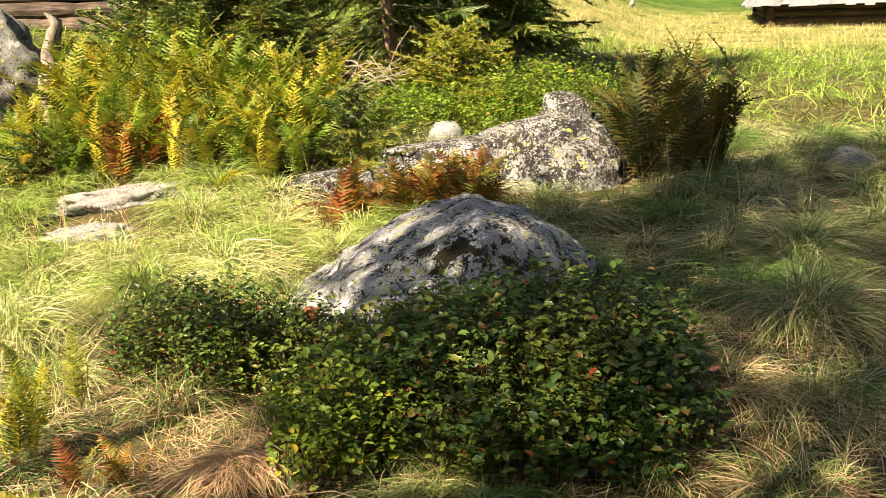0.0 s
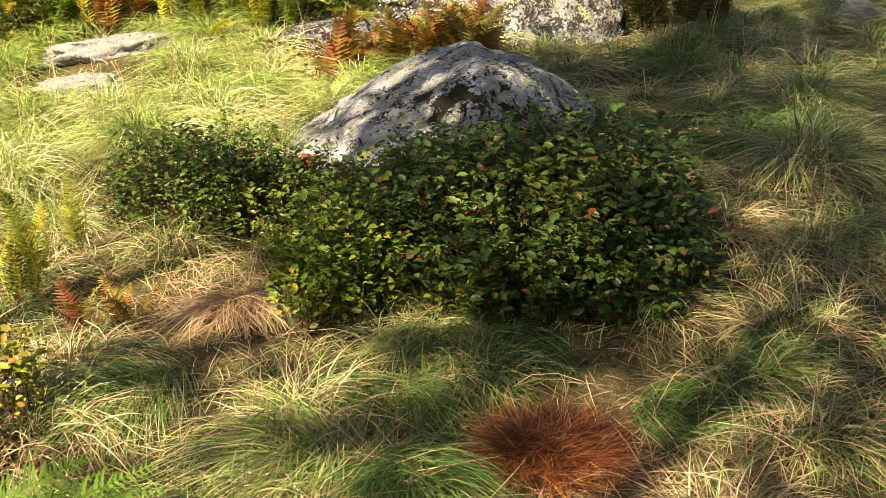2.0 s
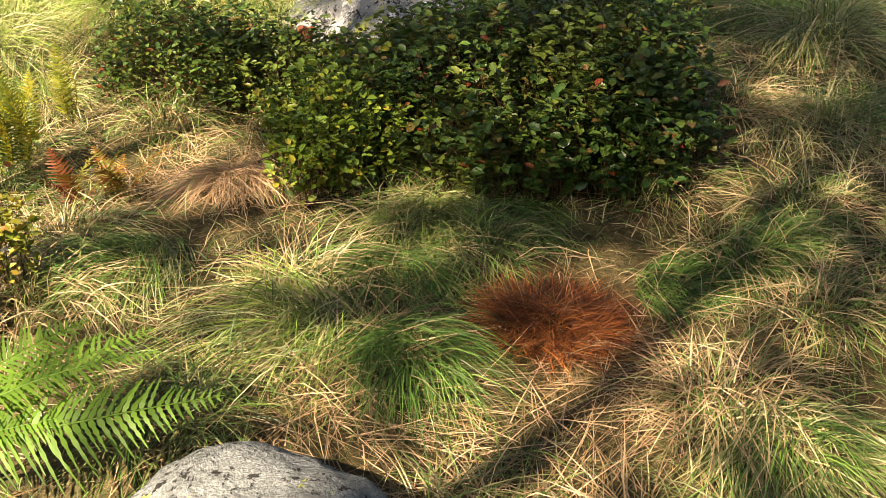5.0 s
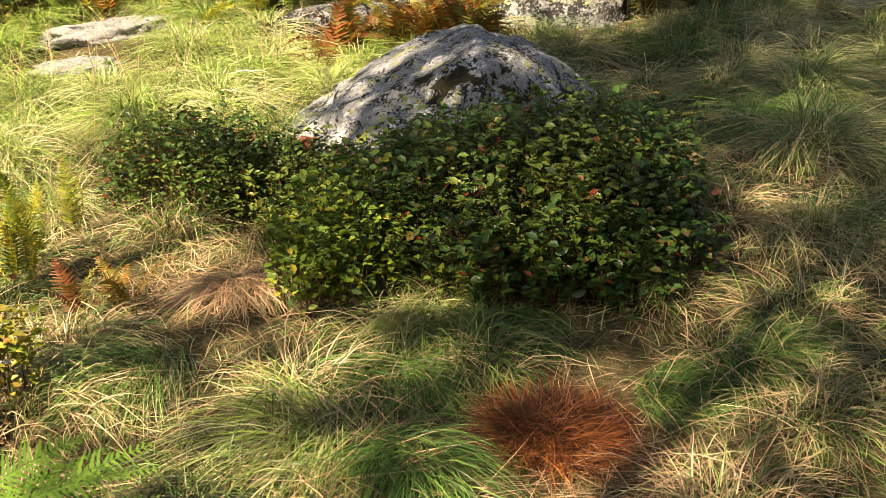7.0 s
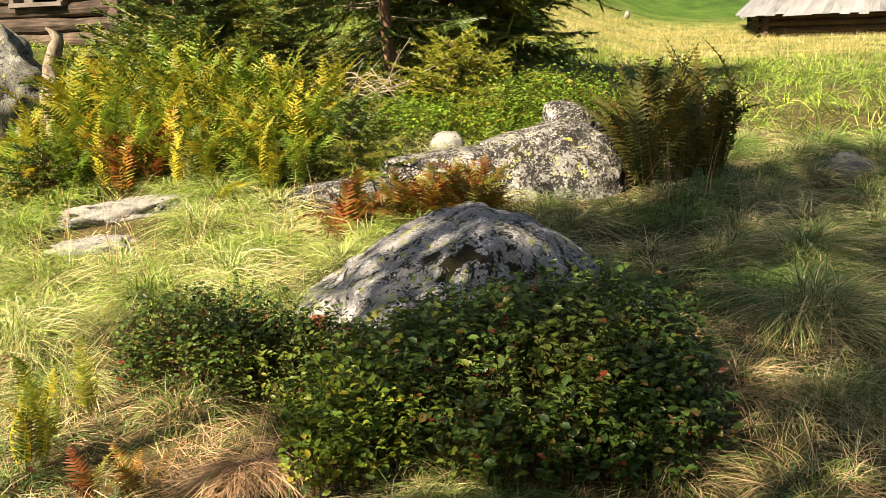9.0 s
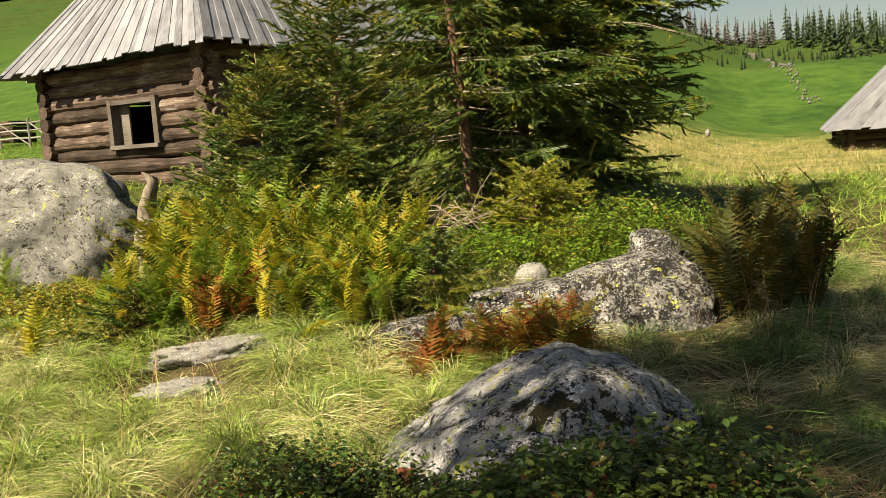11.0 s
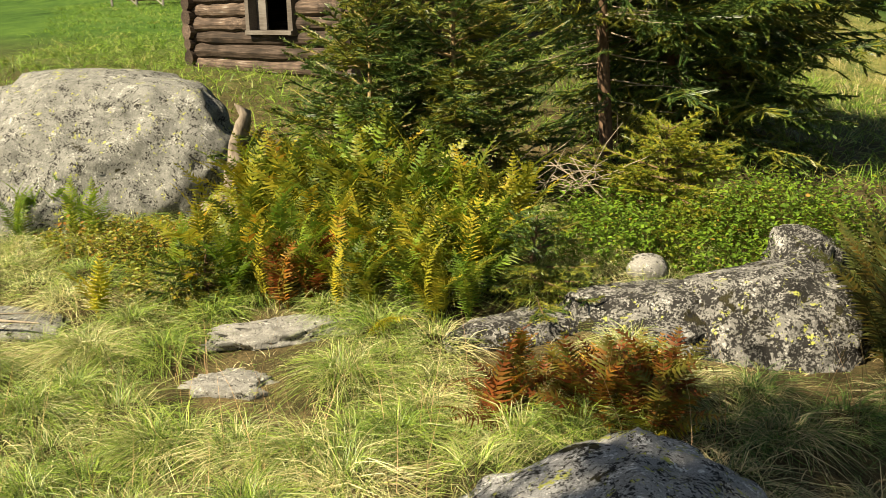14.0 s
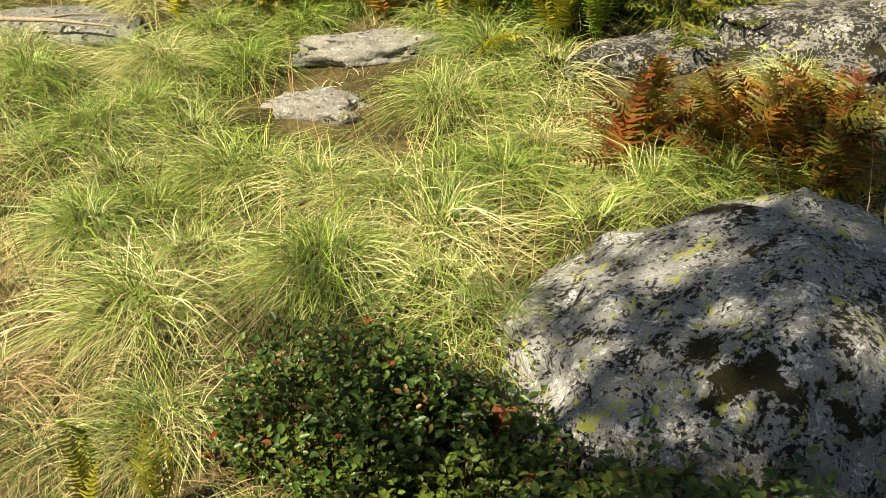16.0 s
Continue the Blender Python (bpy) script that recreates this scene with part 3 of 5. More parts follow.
for x, y, L, g_, way, mat_, lab in (
        (-0.12, 2.36, 0.38, -0.1, 3.6, M_GRASS_LIT, "sunlit tussock of long grass combed to one side"),
        (0.16, 2.3, 0.34, -0.7, -1.3, M_GRASS, "dark green tussock of long arching grass"),
        (0.06, 2.6, 0.3, -0.6, -1.6, M_GRASS, "dark green tussock above the long arching one"),
        (-0.5, 3.12, 0.34, 0.5, -1.6, M_STRAW, "pale dry tussock beside the bilberries"),
        (0.92, 2.02, 0.3, -0.3, -1.2, M_GRASS, "green tussock of long arching grass"),
        (0.98, 2.75, 0.42, -0.6, -0.4, M_GRASS, "dark green tussock of long arching grass"),
        (1.4, 2.75, 0.38, -0.3, -0.4, M_GRASS, "green tussock with pale straw at its foot"),
        (0.78, 2.62, 0.24, -0.7, -0.2, M_GRASS, "green tussock beside the rusty hollow"),
        (0.12, 2.94, 0.3, 0.0, -1.6, M_GRASS_LIT, "tussock at the bush's foot in the sunlit grass colour"),
        (0.36, 2.92, 0.16, -0.5, -1.6, M_GRASS, "small green tussock at the bush's foot"),
        (-0.62, 2.62, 0.34, -0.3, -2.2, M_GRASS, "green tussock at the edge of the ferns"),
        (1.5, 2.2, 0.34, -0.4, -0.8, M_GRASS, "green tussock of long arching grass"),
        (1.35, 3.5, 0.46, 0.0, -0.9, M_GRASS, "shaded tussock of straw and green grass"),
        (1.5, 4.2, 0.48, 0.1, -0.9, M_GRASS, "shaded tussock of straw and green grass"),
        (2.1, 3.9, 0.48, -0.1, -0.6, M_GRASS, "shaded tussock of straw and green grass"),
        (1.75, 5.3, 0.5, 0.1, -0.8, M_GRASS, "shaded tussock of straw and green grass"),
        (2.5, 5.0, 0.5, 0.2, -0.7, M_GRASS, "shaded tussock of straw and green grass"),
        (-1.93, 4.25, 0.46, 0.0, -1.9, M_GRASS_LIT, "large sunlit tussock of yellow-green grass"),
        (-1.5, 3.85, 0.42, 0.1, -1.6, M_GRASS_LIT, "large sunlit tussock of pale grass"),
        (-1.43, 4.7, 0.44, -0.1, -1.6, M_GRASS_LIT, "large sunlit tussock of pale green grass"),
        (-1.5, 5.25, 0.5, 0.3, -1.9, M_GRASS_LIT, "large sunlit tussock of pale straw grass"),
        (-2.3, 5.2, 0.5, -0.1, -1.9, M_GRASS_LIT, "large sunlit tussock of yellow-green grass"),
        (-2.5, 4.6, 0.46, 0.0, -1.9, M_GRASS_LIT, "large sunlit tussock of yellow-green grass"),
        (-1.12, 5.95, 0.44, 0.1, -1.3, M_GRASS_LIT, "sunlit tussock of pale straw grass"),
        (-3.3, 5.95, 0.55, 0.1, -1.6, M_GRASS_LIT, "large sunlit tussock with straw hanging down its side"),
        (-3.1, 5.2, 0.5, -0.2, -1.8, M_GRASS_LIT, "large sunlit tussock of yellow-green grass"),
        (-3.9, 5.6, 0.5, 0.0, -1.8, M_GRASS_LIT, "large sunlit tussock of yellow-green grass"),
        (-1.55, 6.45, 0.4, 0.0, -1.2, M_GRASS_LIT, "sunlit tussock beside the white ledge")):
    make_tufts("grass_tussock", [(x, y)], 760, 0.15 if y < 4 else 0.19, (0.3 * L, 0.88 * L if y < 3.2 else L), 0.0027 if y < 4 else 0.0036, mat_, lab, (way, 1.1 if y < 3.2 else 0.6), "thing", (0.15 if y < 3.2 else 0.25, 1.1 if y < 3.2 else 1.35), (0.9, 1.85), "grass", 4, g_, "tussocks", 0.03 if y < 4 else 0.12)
straw_pts = scatter(-1.6, 2.6, 1.3, 4.4, 0.2, lambda x, y: off_rocks(x, y))
make_tufts("dead_straw", np.concatenate([straw_pts, blob_points(90, [(-0.5, 3.2, 0.25, 0.2), (0.3, 2.1, 0.6, 0.5)])]), 66, 0.17, (0.08, 0.24), 0.0029, M_STRAW, "dead pale straw matted on the turf", rise=(0.05, 0.45), droop=(0.0, 0.5))
stalk_pts = np.concatenate([blob_points(70, [(-2.2, 5.2, 1.6, 1.1)]), blob_points(40, [(-0.4, 5.9, 0.8, 0.5), (1.4, 6.3, 0.8, 0.6)])])
make_tufts("grass_stalks", stalk_pts, 2, 0.03, (0.5, 0.75), 0.0035, M_STRAW, "tall thin dry grass stalks", rise=(1.25, 1.5), droop=(0.05, 0.35))
rear_pts = scatter(-7, 7, -5.5, 1.3, 0.42, lambda x, y: (np.abs(x - 0.3) > 0.7) | (y < 0.0))
make_tufts("grass_rear", rear_pts, 20, 0.22, (0.14, 0.34), 0.007, M_GRASS, "long grass behind the path", levels=2)
back_pts = scatter(-16, 14, 9.5, 22, 0.42, lambda x, y: off_rocks(x, y) & (np.abs(x + 1.5) < 2 + 0.75 * y))
make_tufts("grass_back", back_pts, 18, 0.26, (0.22, 0.5), 0.011, M_MEADOW, "bright green meadow grass", levels=2)
hay_pts = scatter(-24, 24, 17, 44, 0.8, lambda x, y: (x < 3 + 0.6 * y) & (x > -2.0 - 0.02 * y))
make_tufts("meadow_hay", hay_pts, 34, 0.5, (0.18, 0.42), 0.008, M_HAY, "tall dry golden grass on the far meadow", rise=(0.7, 1.5), droop=(0.3, 1.0), levels=2)


slope_pts = scatter(-30, -4, 17, 38, 0.75, lambda x, y: (x > -0.85 * y) & (x < -0.22 * y))
make_tufts("slope_grass", slope_pts, 30, 0.45, (0.16, 0.36), 0.012, M_MEADOW, "bright green grass on the slope beside the hut", levels=2)


# ---- leaves on shoots ----
def leaf_cards(at, direction, normal_up, length, width, fold=0.25):
    """Pointed oval leaves folded on the midrib: eight triangles' worth of shape in four."""
    n = len(at)
    d = direction / (np.linalg.norm(direction, axis=1)[:, None] + 1e-9)
    s = np.cross(d, normal_up)
    s /= np.linalg.norm(s, axis=1)[:, None] + 1e-9
    u = np.cross(s, d)
    L, W = length[:, None], width[:, None]
    v = np.empty((n, 6, 3))
    v[:, 0] = at
    v[:, 1] = at + d * L * 0.32 + s * W * 0.5 + u * W * fold
    v[:, 2] = at + d * L * 0.70 + s * W * 0.42 + u * W * fold * 0.8
    v[:, 3] = at + d * L - u * L * 0.06
    v[:, 4] = at + d * L * 0.70 - s * W * 0.42 + u * W * fold * 0.8
    v[:, 5] = at + d * L * 0.32 - s * W * 0.5 + u * W * fold
    f = np.array([(0, 1, 2), (0, 2, 3), (0, 3, 4), (0, 4, 5)])
    return v.reshape(-1, 3), (f[None] + 6 * np.arange(n)[:, None, None]).reshape(-1, 3)


def shrub(name, label, roots, height, leaves, leaf, material, stem_mat=M_STEM, lean=0.35, category="shrub", base=None, thick=0.0016):
    """A low shrub of many upright shoots, with leaves up each one. height: a function of x and y."""
    roots = np.asarray(roots, float)
    n = len(roots)
    top = tagged(new(name), label, category)
    top.location = (*roots.mean(axis=0), float(ground_z(*roots.mean(axis=0))))
    org = np.array(top.location)
    z0 = ground_z(roots[:, 0], roots[:, 1]) if base is None else base(roots[:, 0], roots[:, 1])
    h = height(roots[:, 0], roots[:, 1]) * (0.62 + 0.5 * rng.random(n))
    a = rng.random(n) * 2 * np.pi
    k = lean * (0.3 + rng.random(n))
    p0 = np.stack([roots[:, 0], roots[:, 1], z0 - 0.01], -1)
    p2 = p0 + np.stack([h * k * np.cos(a), h * k * np.sin(a), h], -1)
    p1 = 0.5 * (p0 + p2) + np.stack([-0.12 * h * np.cos(a), -0.12 * h * np.sin(a), 0.03 * h], -1)
    s = np.linspace(0, 1, 5)[None, :, None]
    curve = (1 - s) ** 2 * p0[:, None] + 2 * s * (1 - s) * p1[:, None] + s * s * p2[:, None]
    w = thick * (1.3 - s)
    sx = np.array([1.0, 0, 0])[None, None]
    sy = np.array([0, 1.0, 0])[None, None]
    v = np.stack([curve + sx * w, curve - 0.5 * sx * w + 0.87 * sy * w, curve - 0.5 * sx * w - 0.87 * sy * w], 2)
    f = []
    for lv in range(4):
        for q in range(3):
            f.append((lv * 3 + q, lv * 3 + (q + 1) % 3, lv * 3 + 3 + (q + 1) % 3, lv * 3 + 3 + q))
    f = (np.asarray(f)[None] + 15 * np.arange(n)[:, None, None]).reshape(-1, 4)
    flat("stemwood", v.reshape(-1, 3) - org, f, stem_mat, top, "thin brown stem wood")
    idx = np.repeat(np.arange(n), leaves)
    t = (0.25 + 0.77 * rng.random(len(idx)))[:, None]
    at = (1 - t) ** 2 * p0[idx] + 2 * t * (1 - t) * p1[idx] + t * t * p2[idx]
    at += rng.normal(0, 0.012, at.shape)
    la = rng.random(len(idx)) * 2 * np.pi
    dr = np.stack([np.cos(la), np.sin(la), 0.05 + 0.6 * rng.random(len(idx))], -1)
    up = np.array([0, 0, 1.0]) + rng.normal(0, 0.35, (len(idx), 3))
    L = leaf * (0.55 + 0.75 * rng.random(len(idx)))
    v, f = leaf_cards(at, dr, up, L, L * (0.5 + 0.15 * rng.random(len(idx))))
    flat("foliage", v - org, f, material, top)
    return top


def dome(blobs, low=0.35):
    """A height that swells over the ellipses (cx, cy, rx, ry, h)."""
    def h(x, y):
        z = np.zeros(len(x))
        for cx, cy, rx, ry, hh in blobs:
            z = np.maximum(z, hh * (low + (1 - low) * np.sqrt(np.clip(1 - ((x - cx) / rx) ** 2 - ((y - cy) / ry) ** 2, 0, 1))))
        return z
    return h


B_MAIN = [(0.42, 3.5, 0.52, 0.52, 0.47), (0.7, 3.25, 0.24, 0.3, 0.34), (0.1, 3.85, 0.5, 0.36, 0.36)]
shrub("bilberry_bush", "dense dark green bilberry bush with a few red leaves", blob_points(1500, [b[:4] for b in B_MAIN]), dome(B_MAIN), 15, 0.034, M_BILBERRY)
B_LIT = [(-0.2, 3.22, 0.2, 0.3, 0.34), (-0.1, 3.7, 0.22, 0.2, 0.36)]
shrub("sunlit_bilberry_bush", "yellow-green bilberry shoots, sunlight painted into their leaves", blob_points(330, [b[:4] for b in B_LIT]), dome(B_LIT), 13, 0.032, M_BILB_LIT)
B_LEFT = [(-0.95, 4.05, 0.36, 0.32, 0.36), (-0.55, 4.0, 0.35, 0.34, 0.27)]
shrub("side_bilberry_bush", "dark bilberry bush at the edge of the sunlit grass", blob_points(640, [b[:4] for b in B_LEFT]), dome(B_LEFT), 14, 0.027, M_BILBERRY)
B_BANK = [(0.0, 8.9, 1.1, 0.8, 0.42), (0.65, 9.1, 0.75, 0.6, 0.66), (-0.7, 8.4, 0.5, 0.5, 0.36)]
shrub("bilberry_bank", "bright green bilberry bank with yellowing tips", blob_points(1700, [b[:4] for b in B_BANK]), dome(B_BANK, 0.6), 11, 0.036, M_BILB_BRIGHT)
B_HERB = [(-4.2, 7.7, 1.0, 0.45, 0.3), (-3.4, 7.2, 0.6, 0.35, 0.26)]
shrub("herb_patch", "yellowing low herbs below the great boulder", blob_points(700, [b[:4] for b in B_HERB]), dome(B_HERB, 0.6), 13, 0.035, M_HERB)


# ---- ferns ----
def frond_mesh(name, length, material, pairs=17, width=0.14, bend=0.6, lobes=5, seed=1):
    """One fern frond from the origin along +x, arching up and over: slim leaflets with gaps between, each toothed."""
    g = np.random.default_rng(seed)
    s = np.linspace(0, 1, 10)
    rx, rz = length * (s - 0.12 * bend * s ** 3), length * bend * (0.75 * s - 0.75 * s ** 2.2)
    ry = length * 0.05 * (g.random() - 0.5) * np.sin(3 * s)
    chunks = [tube(np.stack([rx, ry, rz], -1), 0.0028 * (1.15 - s) * length / 0.6 + 0.0006, 4)]
    gap = 0.82 * length / pairs
    for i in range(pairs):
        q = 0.18 + 0.82 * (i / pairs) ** 1.08
        px, py, pz = np.interp(q, s, rx), np.interp(q, s, ry), np.interp(q, s, rz)
        sl = np.interp(min(q + 0.03, 1), s, rz) - pz
        lp = length * width * np.sin(np.pi * min(1, (q * 0.92 + 0.07)) ** 0.8) * (0.8 + 0.4 * g.random()) + 0.004
        for sg in (-1, 1):
            d = np.array([0.38 + 0.2 * g.random(), sg * 1.0, 0.1 + 0.5 * (g.random() - 0.5) + sl * 2])
            d /= np.linalg.norm(d)
            f2 = np.array([1.0, -sg * 0.35, 0.25 * (g.random() - 0.5)])
            droop = 0.1 + 0.35 * g.random()
            half = gap * (0.3 + 0.1 * g.random()) * min(1.0, lp / (0.6 * length * width) + 0.25)
            b0 = np.array([px, py, pz])
            u = np.linspace(0, 1, 2 * lobes + 1)
            c = b0 + d * lp * u[:, None] - np.array([0, 0, droop * lp])[None] * u[:, None] ** 2
            w = half * (1 - u ** 1.5) * np.where(np.arange(len(u)) % 2 == 1, 1.0, 0.5) + 0.0006
            v = np.concatenate([c + f2 * w[:, None] + d * w[:, None] * 0.5, c - f2 * w[:, None] + d * w[:, None] * 0.5])
            m = len(u)
            k = np.arange(m - 1)
            chunks.append((v, np.stack([k, k + 1, k + 1 + m, k + m], -1)))
    v, f = join(chunks)
    me_ob = flat(name, v, f, material)
    me = me_ob.data
    bpy.data.objects.remove(me_ob)
    return me


FRONDS = {}


def fronds_of(key, material, length, bend=0.6, width=0.14, pairs=17, lobes=2):
    if key not in FRONDS:
        FRONDS[key] = [frond_mesh("frond", length, material, pairs, width, bend * k, lobes, i + 3) for i, k in enumerate((0.8, 1.0, 1.25))]
    return FRONDS[key]


def fern(key, at, n, label, spread=(25, 70), size=1.0, turn=None, group="", seed=0):
    g = random.Random(seed)
    top = tagged(new("fern"), label, "fern", group)
    z = float(ground_z(at[0], at[1])) if len(at) == 2 else at[2]
    top.location = (at[0], at[1], z - 0.01)
    for i in range(n):
        yaw = (360 / n) * i + g.uniform(-25, 25) if turn is None else turn[0] + g.uniform(-1, 1) * turn[1]
        lift = g.uniform(*spread)
        k = size * g.uniform(0.72, 1.12)
        share("frond", g.choice(FRONDS[key]), pose(0, 0, 0, 0, 0, yaw) @ pose(0, 0, 0, 0, -lift, 0) @ pose(0, 0, 0, g.uniform(-30, 30)) @ Matrix.Scale(k, 4), top)
    return top


fronds_of("yellow", M_FERN_YEL, 0.7, 0.75, 0.125, 24)
fronds_of("red", M_FERN_RED, 0.38, 0.75, 0.17, 17)
fronds_of("dark", M_FERN_SHADED, 0.8, 0.6, 0.115, 24)
fronds_of("green", M_FERN, 0.66, 0.3, 0.17, 36, 4)
fronds_of("gold", M_FERN_GOLD, 0.5, 0.4, 0.17, 14, 3)
fronds_of("lime", M_FERN_LIME, 0.7, 0.7, 0.125, 24)
g0 = random.Random(5)
for i in range(112):
    u, w = g0.random(), g0.random()
    x, y = -3.6 + 2.3 * u, 7.05 + 1.5 * w - 0.15 * u
    tall = 0.7 + 0.3 * g0.random() + 0.85 * w * (0.55 + 0.45 * math.sin(math.pi * min(1.0, 0.2 + 0.8 * u)))
    fern("lime" if i % 7 in (1, 4) else "yellow", (x, y), g0.randint(6, 9), "tall yellow-green bracken fern in a thicket", (42, 88), tall, None, "fern thicket", i)
for i in range(9):
    fern("red", (-2.85 + 0.5 * g0.random(), 6.95 + 0.3 * g0.random()), 7, "rust-red withered fern at the foot of the thicket", (50, 88), 1.4, None, "rust ferns of the thicket", 100 + i)
for i in range(17):
    fern("red", (-0.85 + 0.9 * g0.random(), 5.95 + 0.5 * g0.random()), 13, "rust-brown and orange withered fern behind the boulder", (15, 86), 0.75 + 0.75 * g0.random(), None, "rust ferns behind the boulder", 200 + i)
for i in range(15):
    fern("dark", (1.05 + 0.75 * g0.random(), 7.1 + 1.1 * g0.random()), 8, "fern beside the outcrop, shade painted into its dark fronds", (42, 88), 1.0 + 0.35 * g0.random(), None, "dark ferns beside the outcrop", 300 + i)
fern("gold", (-3.8, 6.62), 6, "bright yellow fern in the grass", (50, 85), 1.05, None, "", 401)
fern("gold", (-1.85, 6.72), 4, "golden fern fronds at the thicket's foot", (15, 40), 0.85, (0, 40), "", 402)
fern("gold", (-0.02, 5.95), 5, "small golden fern beside the rust ferns", (15, 50), 0.7, None, "", 403)
fern("green", (-0.7, 1.72, 0.1), 6, "fresh green fern fronds spreading over the grass", (6, 18), 0.86, (30, 20), "", 404)
for i in range(3):
    fern("red", (-1.0 + 0.2 * g0.random(), 2.9 + 0.2 * g0.random()), 5, "small fern turning orange and dark red", (30, 70), 0.6, None, "reddening ferns", 405 + i)
for i in range(5):
    fern("yellow", (-1.55 + 0.35 * g0.random(), 3.2 + 0.5 * g0.random()), 4, "slender yellow-green fern standing in the grass", (60, 86), 0.5, None, "slender ferns in the grass", 410 + i)
for i in range(7):
    fern("lime", (-5.7 + 1.2 * g0.random(), 7.75 + 0.3 * g0.random()), 6, "pale green fern below the great boulder", (55, 88), 0.95, None, "ferns below the great boulder", 420 + i)
B_SMALL = [(-0.9, 2.45, 0.1, 0.16, 0.3), (-0.95, 2.2, 0.1, 0.12, 0.2)]
shrub("yellow_herb", "leafy herb turning yellow and orange in the grass", blob_points(60, [b[:4] for b in B_SMALL]), dome(B_SMALL, 0.7), 12, 0.03, M_HERB, category="herb")


# ---- spruces ----
def needle_spray(n_twigs, length, g, hang=0.2):
    """A flat branch from the origin along +x with side twigs: twig ends and starts."""
    segs = [(np.zeros(3), np.array([length, 0, 0.0]))]
    for i in range(n_twigs):
        q = 0.18 + 0.8 * i / n_twigs
        sg = 1 if i % 2 else -1
        lt = length * (0.3 * (1 - q) + 0.09) * (0.45 + 0.95 * g.random())
        an = radians(32 + 46 * g.random())
        a = np.array([length * q, 0, 0])
        b = a + lt * np.array([math.cos(an), sg * math.sin(an) * (1 - 0.4 * hang), -hang * (0.1 + 1.3 * g.random()) + 0.7 * (g.random() - 0.5)])
        segs.append((a, b))
        if lt > 0.16:
            for k in range(2 + int(lt > 0.4)):
                c0 = a + (b - a) * (0.3 + 0.3 * k + 0.1 * g.random())
                side = np.array([-(b - a)[1], (b - a)[0], 0.0]) * (1 if k % 2 else -1)
                segs.append((c0, c0 + (0.3 * (b - a) + 0.3 * side) * (0.6 + 0.5 * g.random()) + np.array([0, 0, -0.3 * hang * lt * g.random()])))
    return segs


def needles_on(segs, per_metre, size, g):
    """Needles along twigs, as slim triangles standing round each."""
    A = np.array([s[0] for s in segs])
    B = np.array([s[1] for s in segs])
    ln = np.linalg.norm(B - A, axis=1)
    cnt = np.maximum(4, (ln * per_metre).astype(int))
    idx = np.repeat(np.arange(len(segs)), cnt)
    n = len(idx)
    t = g.random(n)[:, None]
    p = A[idx] * (1 - t) + B[idx] * t
    d = (B - A)[idx] / (ln[idx][:, None] + 1e-9)
    r = g.normal(0, 1, (n, 3))
    r -= d * (r * d).sum(1)[:, None]
    r /= np.linalg.norm(r, axis=1)[:, None] + 1e-9
    dr = d * 0.75 + r * 0.8
    L = size * (0.7 + 0.6 * g.random(n))[:, None]
    sd = np.cross(dr, g.normal(0, 1, (n, 3)))
    sd /= np.linalg.norm(sd, axis=1)[:, None] + 1e-9
    w = size * 0.11
    v = np.stack([p - sd * w, p + sd * w, p + dr * L], 1).reshape(-1, 3)
    f = np.arange(3 * n).reshape(-1, 3)
    # the close core of each twig: two crossed slim blades
    m = len(segs)
    d = (B - A) / (ln[:, None] + 1e-9)
    u = np.cross(d, g.normal(0, 1, (m, 3)))
    u /= np.linalg.norm(u, axis=1)[:, None] + 1e-9
    k = np.cross(d, u)
    core = []
    for s_ in (u, k):
        c = s_ * size * 0.28
        core.append(np.stack([A - c * 0.7, A + c * 0.7, 0.6 * B + 0.4 * A + c, B + d * size * 0.6, 0.6 * B + 0.4 * A - c], 1))
    cv = np.concatenate(core).reshape(-1, 3)
    q5 = np.arange(5 * 2 * m).reshape(-1, 5) + len(v)
    cf = np.concatenate([q5[:, [0, 1, 2]], q5[:, [0, 2, 4]], q5[:, [4, 2, 3]]])
    return np.concatenate([v, cv]), np.concatenate([f, cf])


